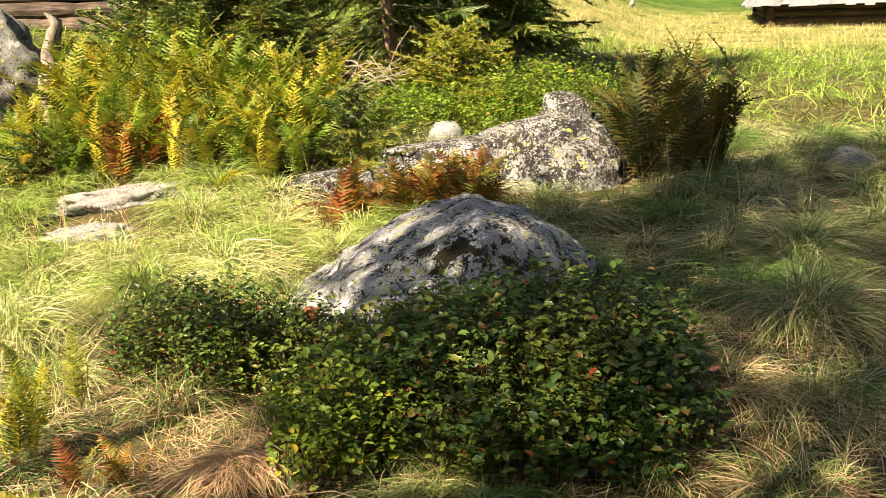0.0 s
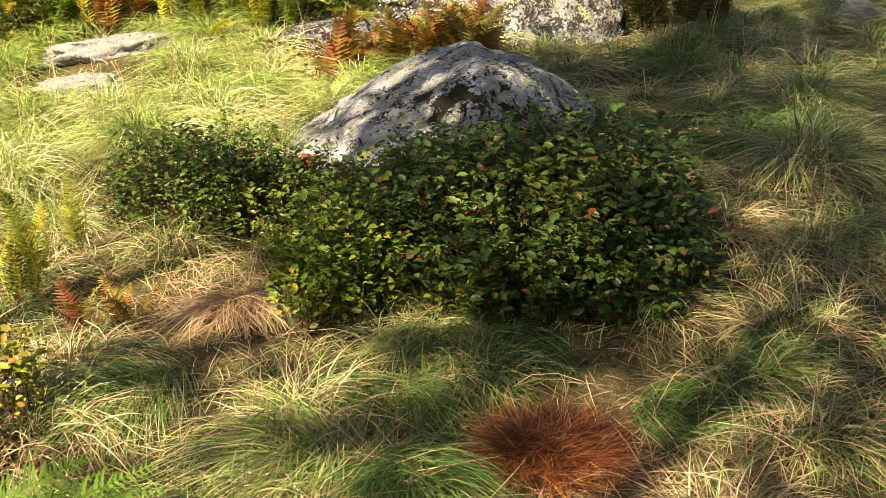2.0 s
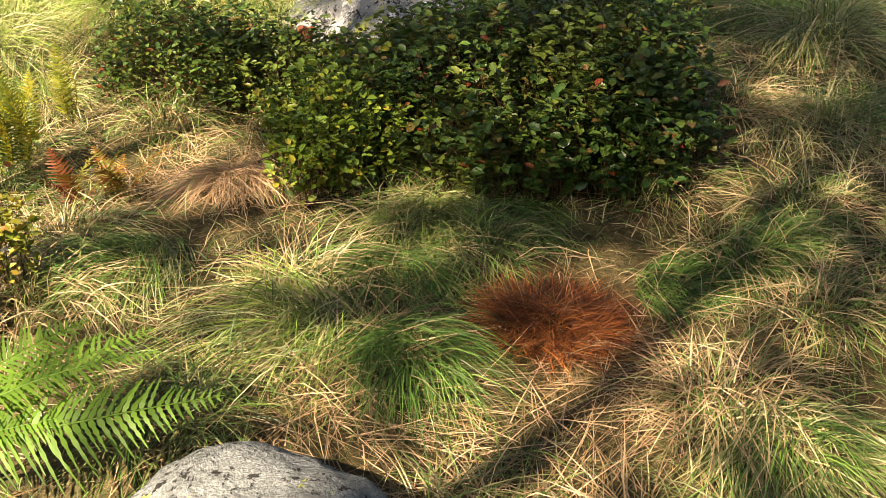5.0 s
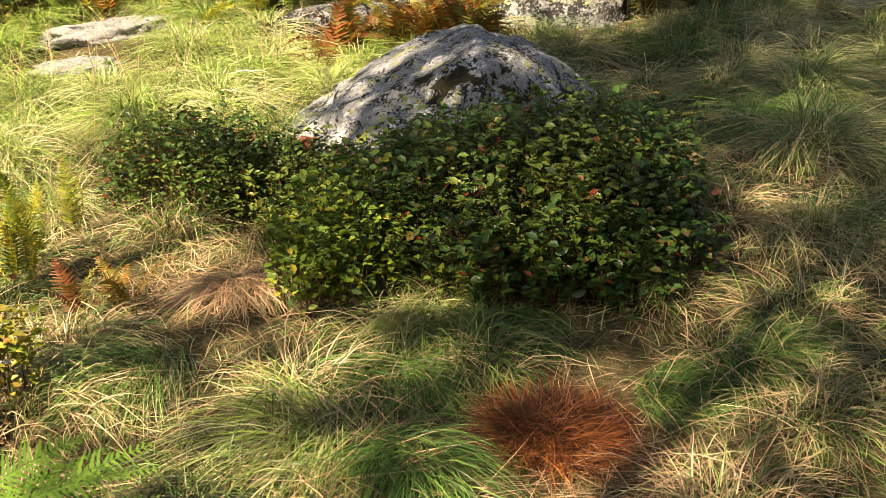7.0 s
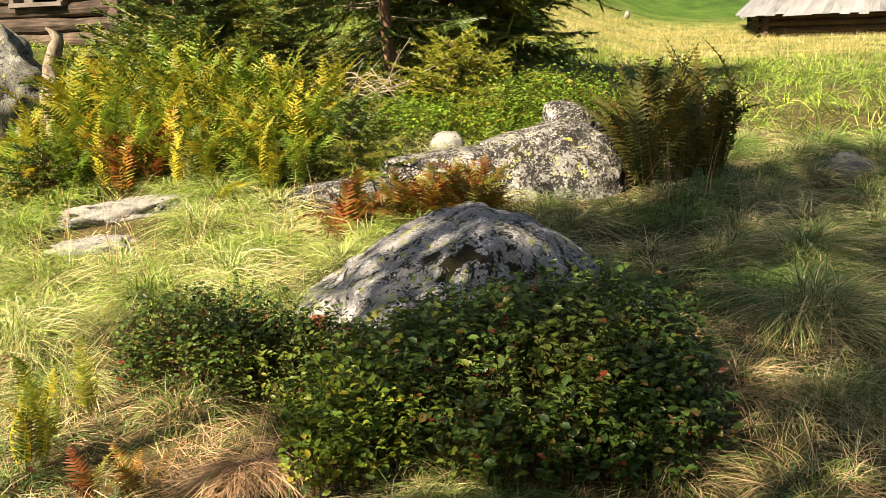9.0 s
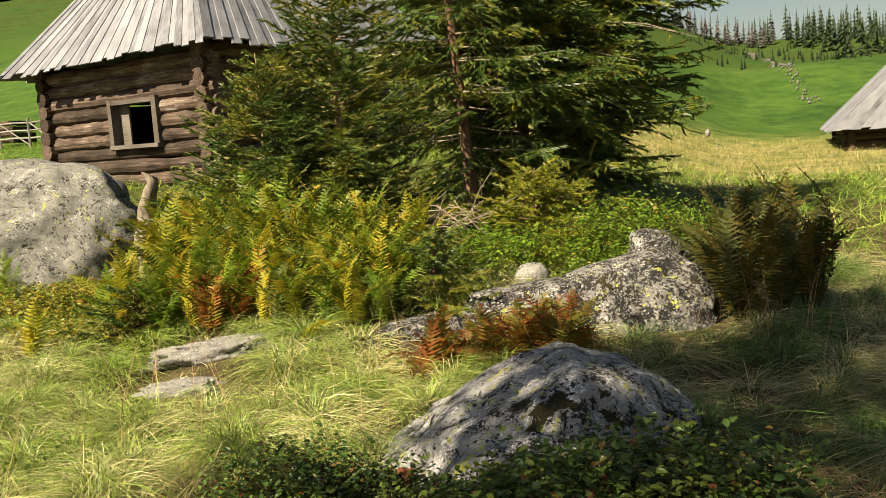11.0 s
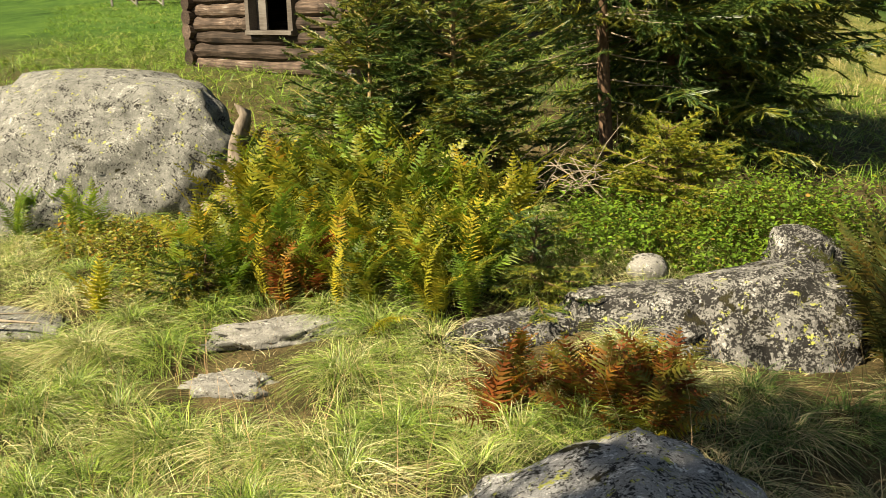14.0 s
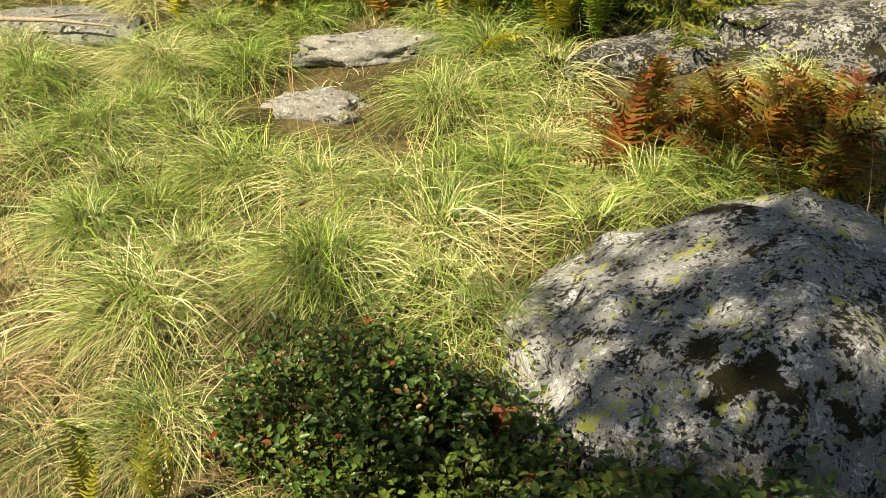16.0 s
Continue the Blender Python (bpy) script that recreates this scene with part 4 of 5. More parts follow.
def spruce(name, label, at, height, base_r, spread, whorls, per, droop=0.25, needle=0.028, dens=150, needles=M_NEEDLE, bark=M_BARK, low=0.05, seed=1, lean=(0, 0), twigs=16, bare=0, top_cut=1.0, hang=0.15, skirt=1.0):
    """A spruce: tapered trunk, whorls of branches with needled twigs, and bare dead twigs low down."""
    g = np.random.default_rng(seed)
    z = float(ground_z(*at))
    top = tagged(new(name), label, "tree")
    top.location = (at[0], at[1], z)
    s = np.linspace(0, 1, 9)
    tp = np.stack([lean[0] * s + 0.02 * np.sin(5 * s + seed), lean[1] * s, height * s - 0.05], -1)
    v, f = tube(tp, base_r * (1.03 - s) + 0.004, 9)
    flat("trunk", v, f, bark, top, smooth=True)
    limbs, chunks = [], []
    for i in range(whorls):
        q = low + (0.985 - low) * i / whorls
        if q > top_cut:
            break
        for j in range(per):
            a = 2 * math.pi * (j / per) + i * 1.7 + g.normal(0, 0.3)
            ln = spread * (1 - q) ** 0.8 * (0.65 + 0.6 * g.random()) * min(1.0, skirt + 2.2 * q) + 0.06
            zz = height * (q + 0.5 * (g.random() - 0.5) / whorls)
            c, si = math.cos(a), math.sin(a)
            o = np.array([lean[0] * q, lean[1] * q, zz])
            segs = needle_spray(max(5, int(twigs * min(1, ln / spread + 0.25))), ln, g, hang)
            lift = 0.45 * q - droop * (1 - q) + g.normal(0, 0.08)
            def bend(p):
                xx = p[..., 0]
                dz = xx * lift - 0.22 * droop * xx * xx / max(ln, 0.1) + 0.12 * np.clip(xx - 0.7 * ln, 0, 9)
                return np.stack([xx * c - p[..., 1] * si, xx * si + p[..., 1] * c, p[..., 2] + dz], -1) + o
            sub = []
            for A, B in segs:
                k = np.linspace(0, 1, 4 if A is segs[0][0] else 2)[:, None]
                pts = bend(A * (1 - k) + B * k)
                sub += [(pts[m], pts[m + 1]) for m in range(len(pts) - 1)]
                if A is segs[0][0]:
                    limbs.append(tube(pts, np.linspace(0.009, 0.002, len(pts)) * min(1.2, 0.5 + ln), 4))
            chunks.append(needles_on(sub, dens, needle, g))
    for i in range(bare):
        a = g.random() * 2 * math.pi
        zz = height * (0.06 + 0.32 * g.random())
        ln = spread * (0.3 + 0.5 * g.random())
        k = np.linspace(0, 1, 6)
        wob = np.cumsum(g.normal(0, 0.03 * ln, (6, 3)), 0) * k[:, None]
        pts = np.stack([ln * k * math.cos(a), ln * k * math.sin(a), zz - 0.18 * ln * k], -1) + wob
        limbs.append(tube(pts, np.linspace(0.009, 0.003, 6), 4))
        for m in (2, 3, 4):
            e = pts[m] + g.normal(0, 0.22 * ln, 3)
            limbs.append(tube(np.array([pts[m], 0.5 * (pts[m] + e) + g.normal(0, 0.02, 3), e]), np.array([0.004, 0.003, 0.0015]), 3 + 1))
    if limbs:
        v, f = join(limbs)
        flat("branchwood", v, f, M_TWIG if bare else bark, top)
    if chunks:
        v, f = join(chunks)
        flat("needle_cover", v, f, needles, top)
    return top


spruce("young_spruce", "slender young spruce with a bare tan leader", (-2.25, 9.6), 3.6, 0.03, 1.25, 22, 7, -0.18, 0.034, 150, M_NEEDLE, M_BARK_TAN, 0.02, 3, twigs=20)
spruce("young_spruce", "thin young spruce beside the hut", (-2.95, 9.3), 2.1, 0.028, 1.3, 14, 8, -0.12, 0.034, 150, M_NEEDLE, M_BARK_TAN, 0.02, 4, twigs=18)
spruce("old_spruce", "dark old spruce with dead bare twigs on its trunk", (-1.25, 11.6), 7.5, 0.07, 1.6, 20, 7, 0.2, 0.04, 100, M_NEEDLE, M_BARK, 0.2, 5, lean=(-0.5, 0), twigs=24, bare=26, hang=0.35)
spruce("large_spruce", "large spruce with drooping branches over the meadow", (-0.3, 13.4), 7.4, 0.15, 2.6, 24, 9, 0.12, 0.045, 75, M_NEEDLE, M_BARK, 0.05, 6, twigs=34, bare=14, hang=0.3, skirt=0.5)
spruce("back_spruce", "dense dark spruce behind the old one", (-0.75, 12.9), 6.5, 0.08, 1.9, 18, 7, 0.2, 0.045, 75, M_NEEDLE, M_BARK, 0.04, 16, twigs=26, hang=0.35)
spruce("spruce_sapling", "low yellowing spruce sapling on the bank", (-0.4, 9.7), 0.9, 0.02, 1.2, 8, 7, 0.0, 0.034, 220, M_NEEDLE_YEL, M_BARK, 0.05, 7, twigs=16)
spruce("spruce_sapling", "small dark spruce sapling under the ferns", (-3.2, 7.05), 0.5, 0.015, 0.5, 6, 7, 0.0, 0.026, 330, M_NEEDLE, M_BARK, 0.05, 8, twigs=14)
spruce("spruce_sapling", "small dark spruce sapling under the ferns", (-1.0, 7.6), 0.6, 0.015, 0.55, 6, 7, 0.0, 0.026, 330, M_NEEDLE, M_BARK, 0.05, 9, twigs=14)
# unseen trees added behind the path, so that their shade dapples the turf
spruce("shade_spruce", "unseen tall spruce added to shade the turf", (-3.5, -3.15), 12.5, 0.08, 3.2, 15, 5, 0.1, 0.08, 5, M_NEEDLE, M_BARK, 0.53, 12, twigs=14, hang=0.4)
spruce("shade_spruce", "unseen tall spruce added to shade the turf", (-4.15, -1.65), 14.0, 0.08, 2.4, 17, 6, 0.1, 0.08, 14, M_NEEDLE, M_BARK, 0.48, 13, twigs=14, hang=0.4)
spruce("shade_spruce", "unseen slender tall spruce added to shade the turf", (-3.55, 0.0), 11.0, 0.06, 2.6, 18, 6, 0.1, 0.08, 7, M_NEEDLE, M_BARK, 0.62, 15, twigs=14, hang=0.4)


# ---- stump, brush, branches ----
def strand(name, label, lines, material, category, at=(0, 0, 0), sides=8):
    top = flat(name, *join([tube(p, r, sides) for p, r in lines]), material, smooth=True)
    top.location = at
    return tagged(top, label, category)


sz = float(ground_z(-4.2, 9.2))
bend_ = np.linspace(0, 1, 22)
spine = np.stack([np.interp(bend_, [0, 0.16, 0.3, 0.62, 0.8, 0.9, 1], [-0.34, -0.3, -0.03, 0.02, 0.03, 0.1, -0.02]), 0.02 * np.sin(9 * bend_), np.interp(bend_, [0, 0.16, 0.3, 0.62, 0.8, 0.9, 1], [-0.1, 0.16, 0.3, 0.62, 0.84, 0.98, 1.06])], -1)
foot = np.array([(-0.02, 0, 0.34), (0.03, -0.04, 0.15), (0.06, -0.07, -0.02), (0.1, -0.1, -0.2)])
stump = strand("dead_stump", "grey weathered dead stump with a hooked top", [
    (spine, np.interp(bend_, [0, 0.3, 0.6, 0.85, 1], [0.07, 0.1, 0.095, 0.06, 0.01])), (foot, np.array([0.09, 0.085, 0.08, 0.08]))], M_STUMP, "stump", (-3.76, 8.4, sz + 0.02), 16)
for v in stump.data.vertices:
    k = Vector((v.co.x * 9, v.co.y * 9, v.co.z * 4))
    v.co += 0.045 * noise.noise_vector(k) + 0.02 * noise.noise_vector(k * 3.1)
gb = np.random.default_rng(44)
lines = []
for i in range(40):
    a = gb.normal(0.2, 0.7)
    ln = 0.25 + 0.35 * gb.random()
    c = np.array([gb.normal(0, 0.25), gb.normal(0, 0.15), 0.08 + 0.2 * gb.random()])
    k = np.linspace(-0.5, 0.5, 5)
    pts = c + np.stack([ln * k * math.cos(a), ln * k * math.sin(a) * 0.5, ln * k * gb.normal(0, 0.5)], -1) + gb.normal(0, 0.012, (5, 3))
    lines.append((pts, np.linspace(0.006, 0.0025, 5)))
brush = tagged(new("brushwood"), "tangle of dry pale brushwood on the bank", "brushwood")
brush.location = (-1.28, 9.35, float(ground_z(-1.28, 9.35)) + 0.22)
for pts, radii in lines:
    flat("twig", *tube(pts, radii, 4), M_TWIG, brush)
lines = [(np.array([(-0.9, -0.2, 0.1), (-0.4, -0.05, 0.12), (0.1, 0.1, 0.13), (0.5, 0.18, 0.12)]), np.array([0.02, 0.017, 0.013, 0.006])),
         (np.array([(-0.5, -0.08, 0.12), (-0.7, -0.4, 0.05), (-0.8, -0.6, 0.03)]), np.array([0.01, 0.008, 0.004])),
         (np.array([(0.0, 0.08, 0.13), (0.1, 0.25, 0.12), (0.3, 0.4, 0.1)]), np.array([0.01, 0.007, 0.003]))]
strand("fallen_branch", "pale dry fallen branch on the grass", lines, M_TWIG, "branch", (-4.4, 6.0, float(ground_z(-4.4, 6.0)) + 0.05), 6)
bm = bmesh.new()
bmesh.ops.create_cube(bm, size=1.0)
bmesh.ops.subdivide_edges(bm, edges=bm.edges[:], cuts=3, use_grid_fill=True)
for v in bm.verts:
    n_ = noise.noise(v.co * 2.2)
    v.co = Vector((v.co.x * 0.06 * (1 + 0.4 * n_), v.co.y * 0.02 + 0.012 * n_, v.co.z * 0.15 * (1 + 0.25 * n_)))
bark_ob = part("bark_piece", bm, M_REDBARK)
bark_ob.matrix_world = pose(-0.52, 4.2, 0.06, 20, 8, 25)
tagged(bark_ob, "red-brown piece of bark standing in the bilberries", "bark")

bm = bmesh.new()
for z0_, z1_, x0_ in ((-0.3, 0.62, -0.08), (-0.3, 0.55, 0.06)):
    vs_ = [bm.verts.new((x0_ + dx * 0.065, dy * 0.015, z)) for z in (z0_, 0.3, z1_) for dx, dy in ((-1, -1), (1, -1), (1, 1), (-1, 1))]
    for lv in range(2):
        for q in range(4):
            bm.faces.new((vs_[lv * 4 + q], vs_[lv * 4 + (q + 1) % 4], vs_[lv * 4 + 4 + (q + 1) % 4], vs_[lv * 4 + 4 + q]))
    bm.faces.new(vs_[8:12])
board = part("old_board", bm, M_FRAME)
board.matrix_world = pose(0.15, 16.0, float(ground_z(0.15, 16.0)) + 0.25, 0, 4, 10) @ Matrix.Scale(1.35, 4)
tagged(board, "grey weathered boards standing under the spruce", "board")

flower = tagged(new("white_flower"), "small white flower on a thin stem in the grass", "flower")
flower.location = (-0.87, 2.46, float(ground_z(-0.87, 2.46)))
v, f = tube(np.array([(0, 0, -0.02), (0.01, 0, 0.06), (0.0, 0.01, 0.12)]), np.array([0.0025, 0.002, 0.0015]), 5)
flat("stem", v, f, M_FERN, flower)
for k in range(5):
    an = k * 1.2566
    v, f = leaf_cards(np.array([(0.0, 0.01, 0.12)]), np.array([(math.cos(an), math.sin(an), 0.35)]), np.array([(0.0, 0.0, 1.0)]), np.array([0.02]), np.array([0.014]))
    flat("petal", v, f, M_WHITE, flower)

# ---- rust-coloured moss cushion ----
pm = blob_points(2300, [(0.47, 2.44, 0.15, 0.11)])
az = np.arctan2(pm[:, 1] - 2.44, pm[:, 0] - 0.47) + rng.normal(0, 1.1, len(pm))
hump = 0.05 * np.clip(1 - ((pm[:, 0] - 0.47) / 0.18) ** 2 - ((pm[:, 1] - 2.44) / 0.14) ** 2, 0, 1)
v, f, al, cl = blades(np.stack([pm[:, 0], pm[:, 1], ground_z(pm[:, 0], pm[:, 1]) + hump], -1), az, 0.05 + 0.09 * rng.random(len(pm)), np.full(len(pm), 0.0026), 0.4 + 0.7 * rng.random(len(pm)), 0.3 + rng.random(len(pm)), rng.random(len(pm)))
tagged(flat("rust_tuft", v, f, M_RUST, attrs={"along": al, "clump": cl}), "rust-orange withered tuft in a hollow of the turf", "grass")


# ---- the log hut ----
def log_mesh(length, r, seed, sides=10):
    """A hewn log along x, knotty and slightly bowed, with shut ends."""
    g = np.random.default_rng(seed)
    k = np.linspace(0, length, 12)
    pts = np.stack([k, 0.012 * np.sin(k * 1.3 + seed), 0.01 * np.sin(k * 0.9 + 2 * seed)], -1)
    v, f = tube(pts, r * (1 + 0.09 * g.normal(0, 1, 12)), sides)
    bm = bmesh.new()
    vs = [bm.verts.new(p) for p in v]
    for q in f:
        bm.faces.new([vs[i] for i in q])
    bm.faces.new(vs[:sides][::-1])
    bm.faces.new(vs[-sides:])
    return bm


def box_bm(sx, sy, sz_, wob=0.0, seed=0):
    bm = bmesh.new()
    bmesh.ops.create_cube(bm, size=1.0)
    bmesh.ops.scale(bm, vec=(sx, sy, sz_), verts=bm.verts)
    if wob:
        g = random.Random(seed)
        for v in bm.verts:
            v.co += Vector((g.uniform(-wob, wob), g.uniform(-wob, wob), g.uniform(-wob, wob)))
    return bm


HUT_Z = 0.82
W_HUT, L_HUT, H_HUT = 4.3, 6.6, 2.45
hut = tagged(new("log_hut"), "old log hut with a silver plank roof and small window", "hut")
# own axes: x along the end wall (towards the far corner), y along the long wall, z up; origin at the near corner
hut.matrix_world = Matrix(((-0.927, 0.375, 0, -6.28), (0.375, 0.927, 0, 15.73), (0, 0, 1, HUT_Z), (0, 0, 0, 1)))
R_LOG = 0.138
PITCH = 0.25
rows = int(H_HUT / PITCH) + 1
WIN = (1.17, 2.42, 0.93, 1.68)
for i in range(-2, rows):
    zc = 0.05 + i * PITCH
    over = 0.22
    if WIN[2] - 0.06 < zc < WIN[3] + 0.02:
        spans = [(-over, WIN[0]), (WIN[1], W_HUT + over)]
    else:
        spans = [(-over, W_HUT + over)]
    for k, (a, b) in enumerate(spans):
        o = part("log", log_mesh(b - a, R_LOG, i * 3 + k + 8), M_LOG, hut, smooth=False)
        o.matrix_basis = pose(a, 0, zc)
    o = part("log", log_mesh(L_HUT + 2 * over, R_LOG, i + 60), M_LOG, hut)
    o.matrix_basis = pose(0, -over, zc + PITCH / 2, 0, 0, 90)
    o = part("log", log_mesh(L_HUT + 2 * over, R_LOG, i + 90), M_LOG, hut)
    o.matrix_basis = pose(W_HUT, -over, zc + PITCH / 2, 0, 0, 90)
o = part("back_wall", box_bm(W_HUT, 0.2, H_HUT), M_LOG_DARK, hut)
o.matrix_basis = pose(W_HUT / 2, L_HUT, H_HUT / 2)
o = part("hut_floor", box_bm(W_HUT, L_HUT, 0.1), M_LOG_DARK, hut)
o.matrix_basis = pose(W_HUT / 2, L_HUT / 2, 0.0)
wx, wz = (WIN[0] + WIN[1]) / 2, (WIN[2] + WIN[3]) / 2
win = part("window_frame", box_bm(0.1, 0.34, WIN[3] - WIN[2] + 0.16, 0.008, 1), M_FRAME, hut, "grey weathered plank frame")
win.matrix_basis = pose(WIN[0] + 0.03, -0.03, wz)
# shutter: an added board standing in for the left jamb's sunlit inner face
for nm, bx, pz in (("jamb", (0.1, 0.34, WIN[3] - WIN[2] + 0.16), (WIN[1] - 0.03, -0.03, wz)), ("lintel", (WIN[1] - WIN[0], 0.32, 0.08), (wx, -0.03, WIN[3] + 0.02)), ("sill", (WIN[1] - WIN[0] + 0.04, 0.36, 0.07), (wx, -0.05, WIN[2] - 0.03)), ("shutter", (0.28, 0.03, 0.72), (WIN[1] - 0.2, 0.0, wz))):
    o = part(nm, box_bm(*bx, 0.006, 3), M_FRAME, hut)
    o.matrix_basis = pose(*pz)
for i in range(3):
    o = part("beam", log_mesh(0.9, 0.1, 200 + i), M_LOG_DARK, hut)
    o.matrix_basis = pose(-0.5, 0.02 + 3.2 * i, H_HUT + 0.02)


def plank_between(a0, a1, b0, b1, thick, parent, material, name="roof_plank"):
    """A roof board with corners a0, a1 at the eave and b0, b1 at the top; its own x runs up the slope."""
    a0, a1, b0, b1 = (Vector(p) for p in (a0, a1, b0, b1))
    org = (a0 + a1) / 2
    ex = ((b0 + b1) / 2 - org).normalized()
    ey = (a1 - a0).normalized()
    ez = ex.cross(ey).normalized()
    if ez.z < 0:
        ez = -ez
    ey = ez.cross(ex)
    m = Matrix(((ex.x, ey.x, ez.x, org.x), (ex.y, ey.y, ez.y, org.y), (ex.z, ey.z, ez.z, org.z), (0, 0, 0, 1)))
    inv = m.inverted()
    bm = bmesh.new()
    lo = [bm.verts.new(inv @ p) for p in (a0, a1, b1, b0)]
    hi = [bm.verts.new((inv @ p) + Vector((0, 0, thick))) for p in (a0, a1, b1, b0)]
    bm.faces.new(lo[::-1])
    bm.faces.new(hi)
    for i in range(4):
        bm.faces.new((lo[i], lo[(i + 1) % 4], hi[(i + 1) % 4], hi[i]))
    bmesh.ops.recalc_face_normals(bm, faces=bm.faces[:])
    o = part(name, bm, material, parent)
    o.matrix_basis = m
    return o


def roof_side(e0, e1, t0, t1, n, parent, seed, thick=0.025, material=None):
    """Boards from the eave e0-e1 up to t0-t1, laid side by side with ragged ends."""
    g = random.Random(seed)
    e0, e1, t0, t1 = (Vector(p) for p in (e0, e1, t0, t1))
    for i in range(n):
        u0, u1 = (i - 0.03) / n, (i + 1.03) / n
        if g.random() < 0.25:
            u1 += 0.03 / n
        a0, a1, b0, b1 = e0.lerp(e1, u0), e0.lerp(e1, u1), t0.lerp(t1, u0), t0.lerp(t1, u1)
        ext = -g.uniform(0.0, 0.035)
        up = Vector((0, 0, (i % 2) * thick * 0.9 + g.uniform(0, 0.006)))
        a0, a1 = a0.lerp(b0, ext), a1.lerp(b1, ext)
        plank_between(a0 + up, a1 + up, b0 + up, b1 + up, thick, parent, material or M_PLANK)


OV, EZ, RZ = 0.6, H_HUT + 0.05, 5.6
c00, c10, c11, c01 = (-OV, -OV, EZ), (W_HUT + OV, -OV, EZ - 0.1), (W_HUT + OV, L_HUT + OV, EZ), (-OV, L_HUT + OV, EZ)
r0, r1 = (W_HUT / 2, 1.9, RZ), (W_HUT / 2, L_HUT - 1.9, RZ)
roof_side(c00, c10, (W_HUT / 2 - 0.15, 1.85, RZ), (W_HUT / 2 + 0.15, 1.85, RZ), 34, hut, 1)
roof_side(c01, c00, r1, r0, 38, hut, 2)
roof_side(c10, c11, r0, r1, 24, hut, 3)
roof_side(c11, c01, r1, r1, 16, hut, 4)


# ---- the far barn ----
barn = tagged(new("barn"), "grey plank-roofed barn with dark log walls on the meadow", "barn")
barn.matrix_world = pose(8.2, 34.0, -0.72, 0, 0, -10)
BW, BL, BH = 7.4, 9.0, 1.55
for i in range(7):
    for y0, nm in ((0.0, "log"), (BL, "log")):
        o = part(nm, log_mesh(BW + 0.5, 0.125, 300 + i), M_LOG_DARK, barn)
        o.matrix_basis = pose(-0.25, y0, 0.1 + 0.235 * i)
    for x0 in (0.0, BW):
        o = part("log", log_mesh(BL + 0.5, 0.125, 330 + i), M_LOG_DARK, barn)
        o.matrix_basis = pose(x0, -0.25, 0.2 + 0.235 * i, 0, 0, 90)
BE, BR = BH + 0.02, 5.6
ms, mz = 0.52, BE + (BR - BE) * 0.52
roof_side((-0.6, -0.7, BE), (BW + 0.6, -0.7, BE), (-0.6 + (BW / 2 + 0.6) * ms, -0.7 + 0.3 * ms, mz), (BW + 0.6 - (BW / 2 + 0.6) * ms, -0.7 + 0.3 * ms, mz), 30, barn, 11)
roof_side((-0.6, BL + 0.6, BE), (-0.6, -0.7, BE), (BW / 2, BL + 0.3, BR), (BW / 2, -0.4, BR), 30, barn, 12)
roof_side((BW + 0.6, -0.7, BE), (BW + 0.6, BL + 0.6, BE), (BW / 2, -0.4, BR), (BW / 2, BL + 0.3, BR), 30, barn, 13)
g1 = random.Random(3)
for i in range(14):
    u0, u1 = i / 14, (i + 0.93) / 14
    xa, xb = -0.6 + (BW / 2 + 0.6) * ms, BW + 0.6 - (BW / 2 + 0.6) * ms
    x0, x1 = xa + (xb - xa) * u0, xa + (xb - xa) * u1
    h = lambda x: mz + (BR - 0.1 - mz) * (1 - abs(x - BW / 2) / (BW / 2 - xa))
    plank_between((x0, -0.5, mz - 0.1), (x1, -0.5, mz - 0.1), (x0, -0.49, max(h(x0), mz)), (x1, -0.49, max(h(x1), mz)), 0.03, barn, M_FRAME, "gable_board")


# ---- fence and trough on the far slope ----
fence = tagged(new("fence"), "weathered wooden pasture fence with leaning braces", "fence")
fence.location = (-27.0, 34.5, float(ground_z(-27.0, 34.5)))
fx = np.array([(0.0, 1.0), (1.6, 0.6), (3.2, 0.2), (4.8, -0.2), (6.2, -0.6)])
def fence_h(p):
    return float(ground_z(-27 + p[0], 34.5 + p[1]) - fence.location[2])
for p in fx:
    o = part("post", log_mesh(1.25, 0.05, int(p[0] * 10), 6), M_FENCE, fence)
    o.matrix_basis = pose(p[0], p[1], fence_h(p) - 0.1, 0, -90, 0)
for p, q in zip(fx[:-1], fx[1:]):
    for hh in (0.35, 0.65, 0.95):
        a, b = Vector((*p, fence_h(p) + hh)), Vector((*q, fence_h(q) + hh))
        v, f = tube(np.array([a, a.lerp(b, 0.5) + Vector((0, 0, 0.03)), b]), 0.035, 5)
        flat("rail", v, f, M_FENCE, fence)
    a, b = Vector((*p, fence_h(p) + 1.0)), Vector((*q, fence_h(q) + 0.05))
    v, f = tube(np.array([a, b]), 0.03, 5)
    flat("brace", v, f, M_FENCE, fence)
trough = tagged(new("wooden_pen"), "dark weathered wooden pen beside the fence", "pen")
trough.location = (-25.6, 36.4, float(ground_z(-25.6, 36.4)))
for i in range(4):
    o = part("board", log_mesh(2.6, 0.11, 400 + i, 6), M_LOG_DARK, trough)
    o.matrix_basis = pose(-1.3, 0, 0.25 + 0.24 * i)
    o = part("board", log_mesh(1.6, 0.11, 410 + i, 6), M_LOG_DARK, trough)
    o.matrix_basis = pose(1.2, -0.1, 0.25 + 0.24 * i, 0, 0, 90)


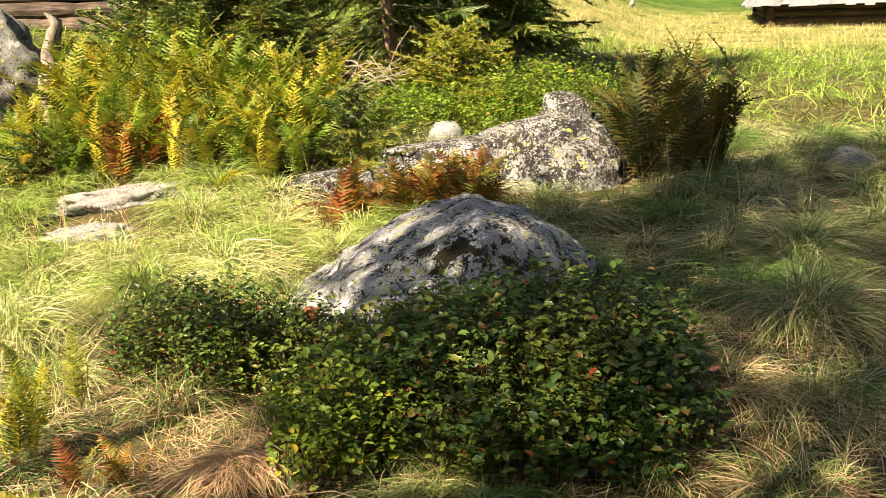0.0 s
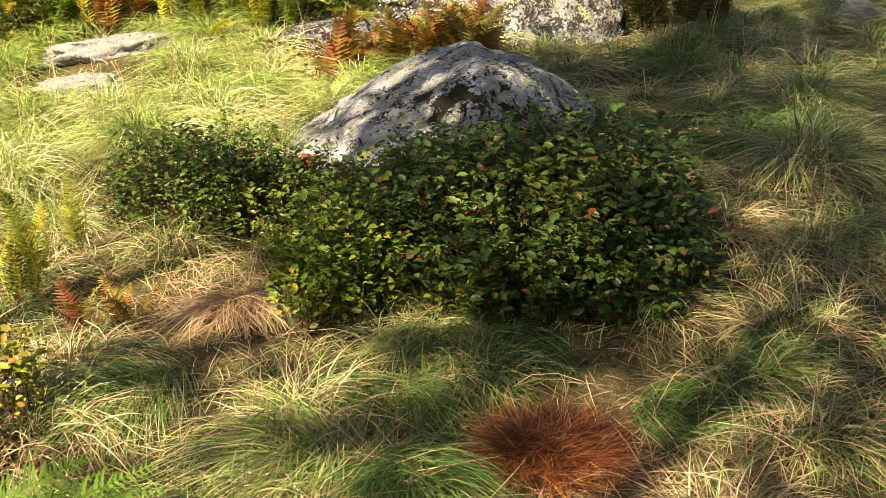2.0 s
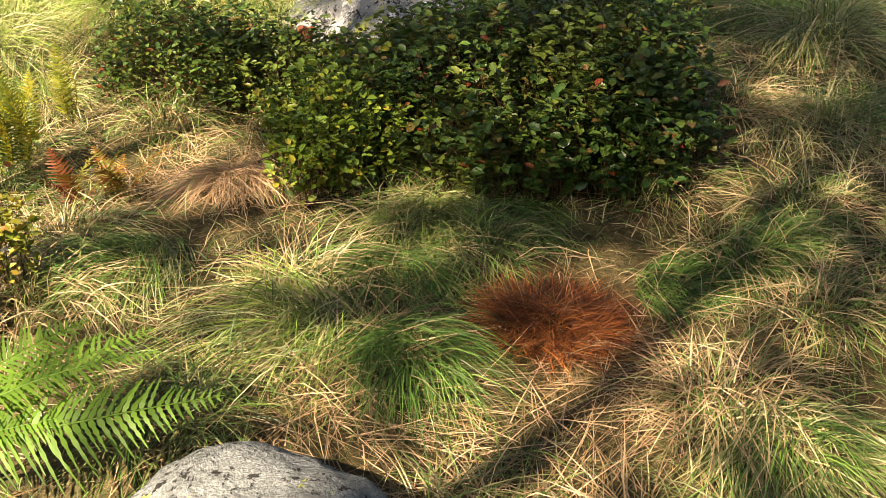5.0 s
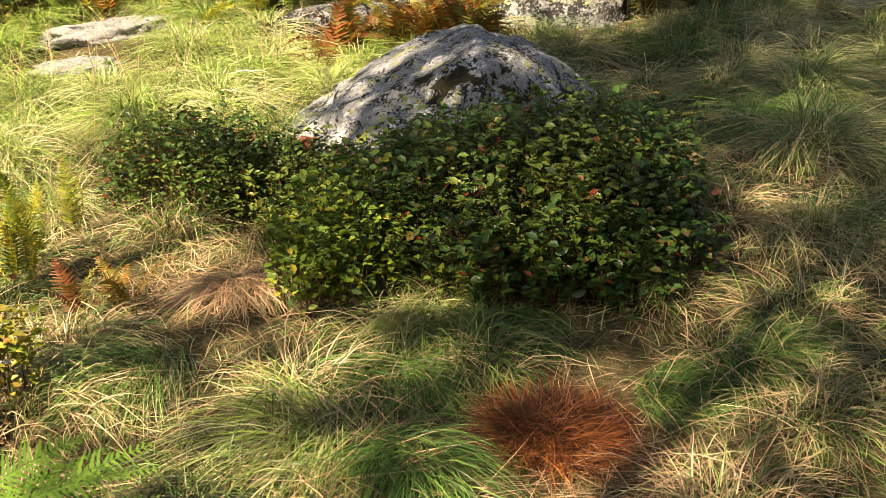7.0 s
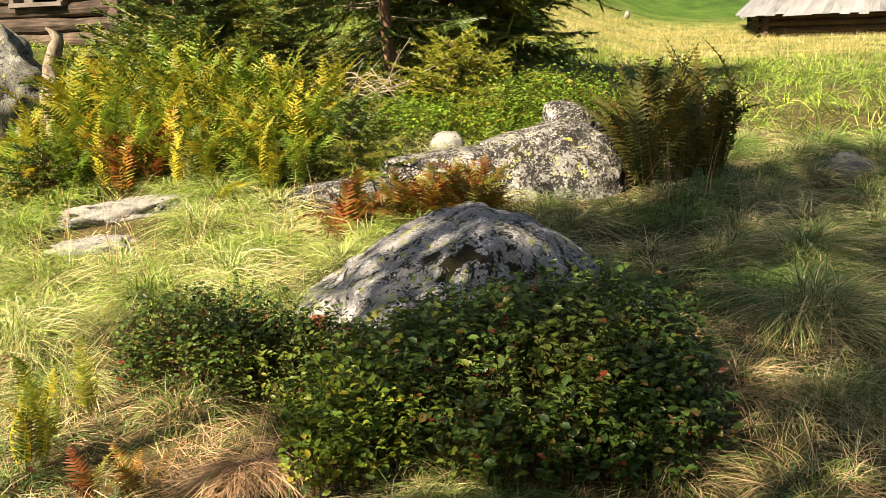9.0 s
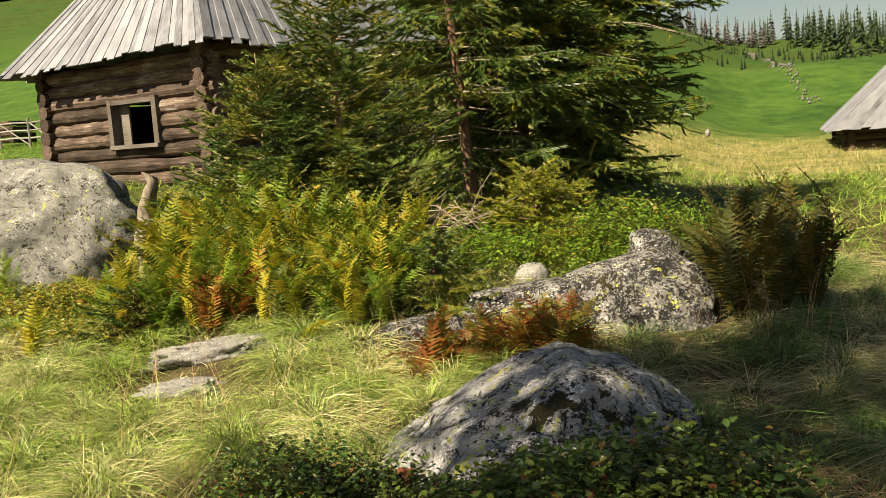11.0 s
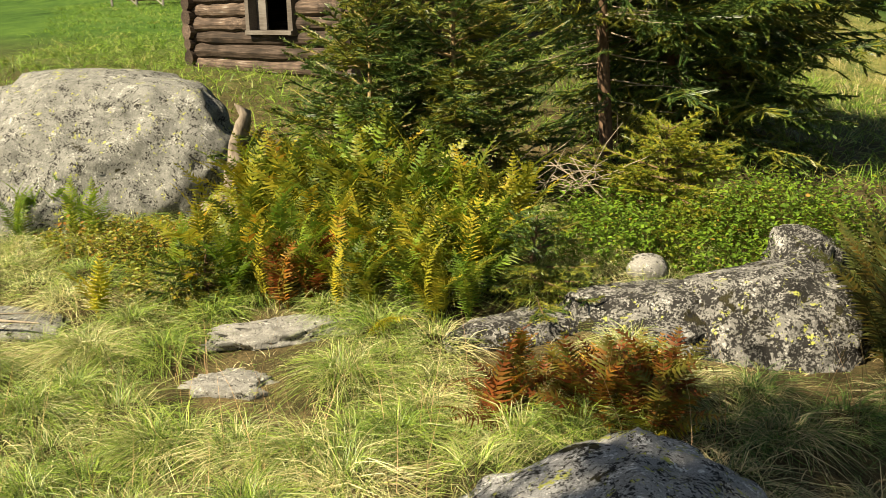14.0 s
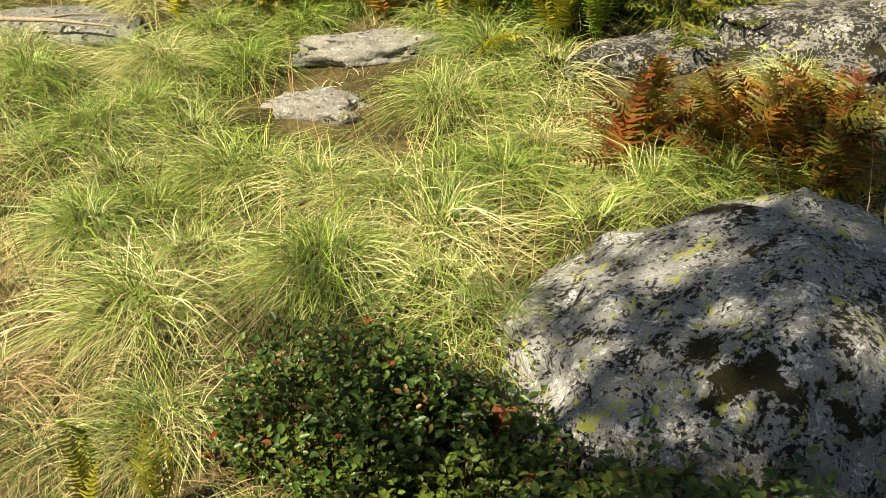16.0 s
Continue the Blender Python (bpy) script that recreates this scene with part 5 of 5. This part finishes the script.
# ---- far woods and scree ----
def far_woods(name, label, pts, height, material, seed):
    """Spires of distant spruces, joined."""
    g = np.random.default_rng(seed)
    chunks = []
    for x, y in pts:
        h = height * (0.55 + 0.7 * g.random())
        z = float(ground_z(x, y))
        chunks.append((np.array([(x - 0.12, y, z), (x + 0.12, y, z), (x, y, z + h)]), np.array([(0, 1, 2)])))
        tiers = 9
        for k in range(tiers):
            q = k / tiers
            r = 0.2 * h * (1 - q) * (0.8 + 0.4 * g.random())
            zz = z + h * (0.06 + 0.9 * q)
            n = 7
            a = g.random(n) * 6.283
            rr = r * (0.6 + 0.6 * g.random(n))
            tip = np.stack([x + rr * np.cos(a), y + rr * np.sin(a), zz - 0.05 * h * (0.4 + g.random(n))], -1)
            w = 0.35 * rr
            s = np.stack([-np.sin(a) * w, np.cos(a) * w, 0 * a], -1)
            c = np.tile([x, y, zz + 0.05 * h], (n, 1))
            v = np.stack([c, 0.5 * (c + tip) + s, tip, 0.5 * (c + tip) - s], 1).reshape(-1, 3)
            q4 = np.arange(4 * n).reshape(-1, 4)
            chunks.append((v, np.concatenate([q4[:, [0, 1, 2]], q4[:, [0, 2, 3]]])))
    v, f = join(chunks)
    return tagged(flat(name, v, f, material), label, "forest", kind="stuff")


gw = np.random.default_rng(9)
ridge = [(x, 150 + 14 * gw.random() + 0.02 * x) for x in np.concatenate([np.arange(24, 42, 0.42), np.arange(42, 110, 0.9)])]
far_woods("far_spruces", "dark spruces along the ridge", ridge, 5.0, M_FAR_CROWN, 1)
far_woods("bare_far_trees", "grey dead spruces on the ridge", [(x, 148 + 10 * gw.random()) for x in np.arange(10, 25, 0.4)], 3.6, M_FAR_GREY, 2)
far_woods("hillside_spruces", "spruces scattered on the slope behind the barn", [(27 + 12 * gw.random(), 112 + 36 * gw.random()) for i in range(60)], 4.5, M_FAR_CROWN, 3)
far_woods("forest_edge", "dark forest above the green slope", [(-130 + 110 * gw.random(), 150 + 35 * gw.random()) for i in range(380)], 13.0, M_FAR_CROWN, 4)
far_woods("dwarf_pines", "dark dwarf pine scrub on the hillside", [(9 + 34 * gw.random(), 82 + 66 * gw.random() ** 0.7) for i in range(260)], 1.1, M_FAR_CROWN, 5)
bits = []
for i in range(260):
    u = gw.random()
    x, y = np.interp(u, [0, 0.5, 1], [20.5, 17.0, 13.5]) + gw.normal(0, 0.35), 146 - 80 * u + gw.normal(0, 1)
    s_ = (0.07 + 0.15 * gw.random()) * (1 - 0.4 * u)
    z = float(ground_z(x, y))
    v = np.array([(1, 0, 0), (-1, 0, 0), (0, 1, 0), (0, -1, 0), (0, 0, 1), (0, 0, -1.0)]) * s_ * (0.7 + 0.6 * gw.random((6, 1))) + (x, y, z + 0.1)
    bits.append((v, np.array([(0, 2, 4), (2, 1, 4), (1, 3, 4), (3, 0, 4), (2, 0, 5), (1, 2, 5), (3, 1, 5), (0, 3, 5)])))
v, f = join(bits)
tagged(flat("scree", v, f, M_SCREE), "pale stones of a track up the hillside", "stones", kind="stuff")
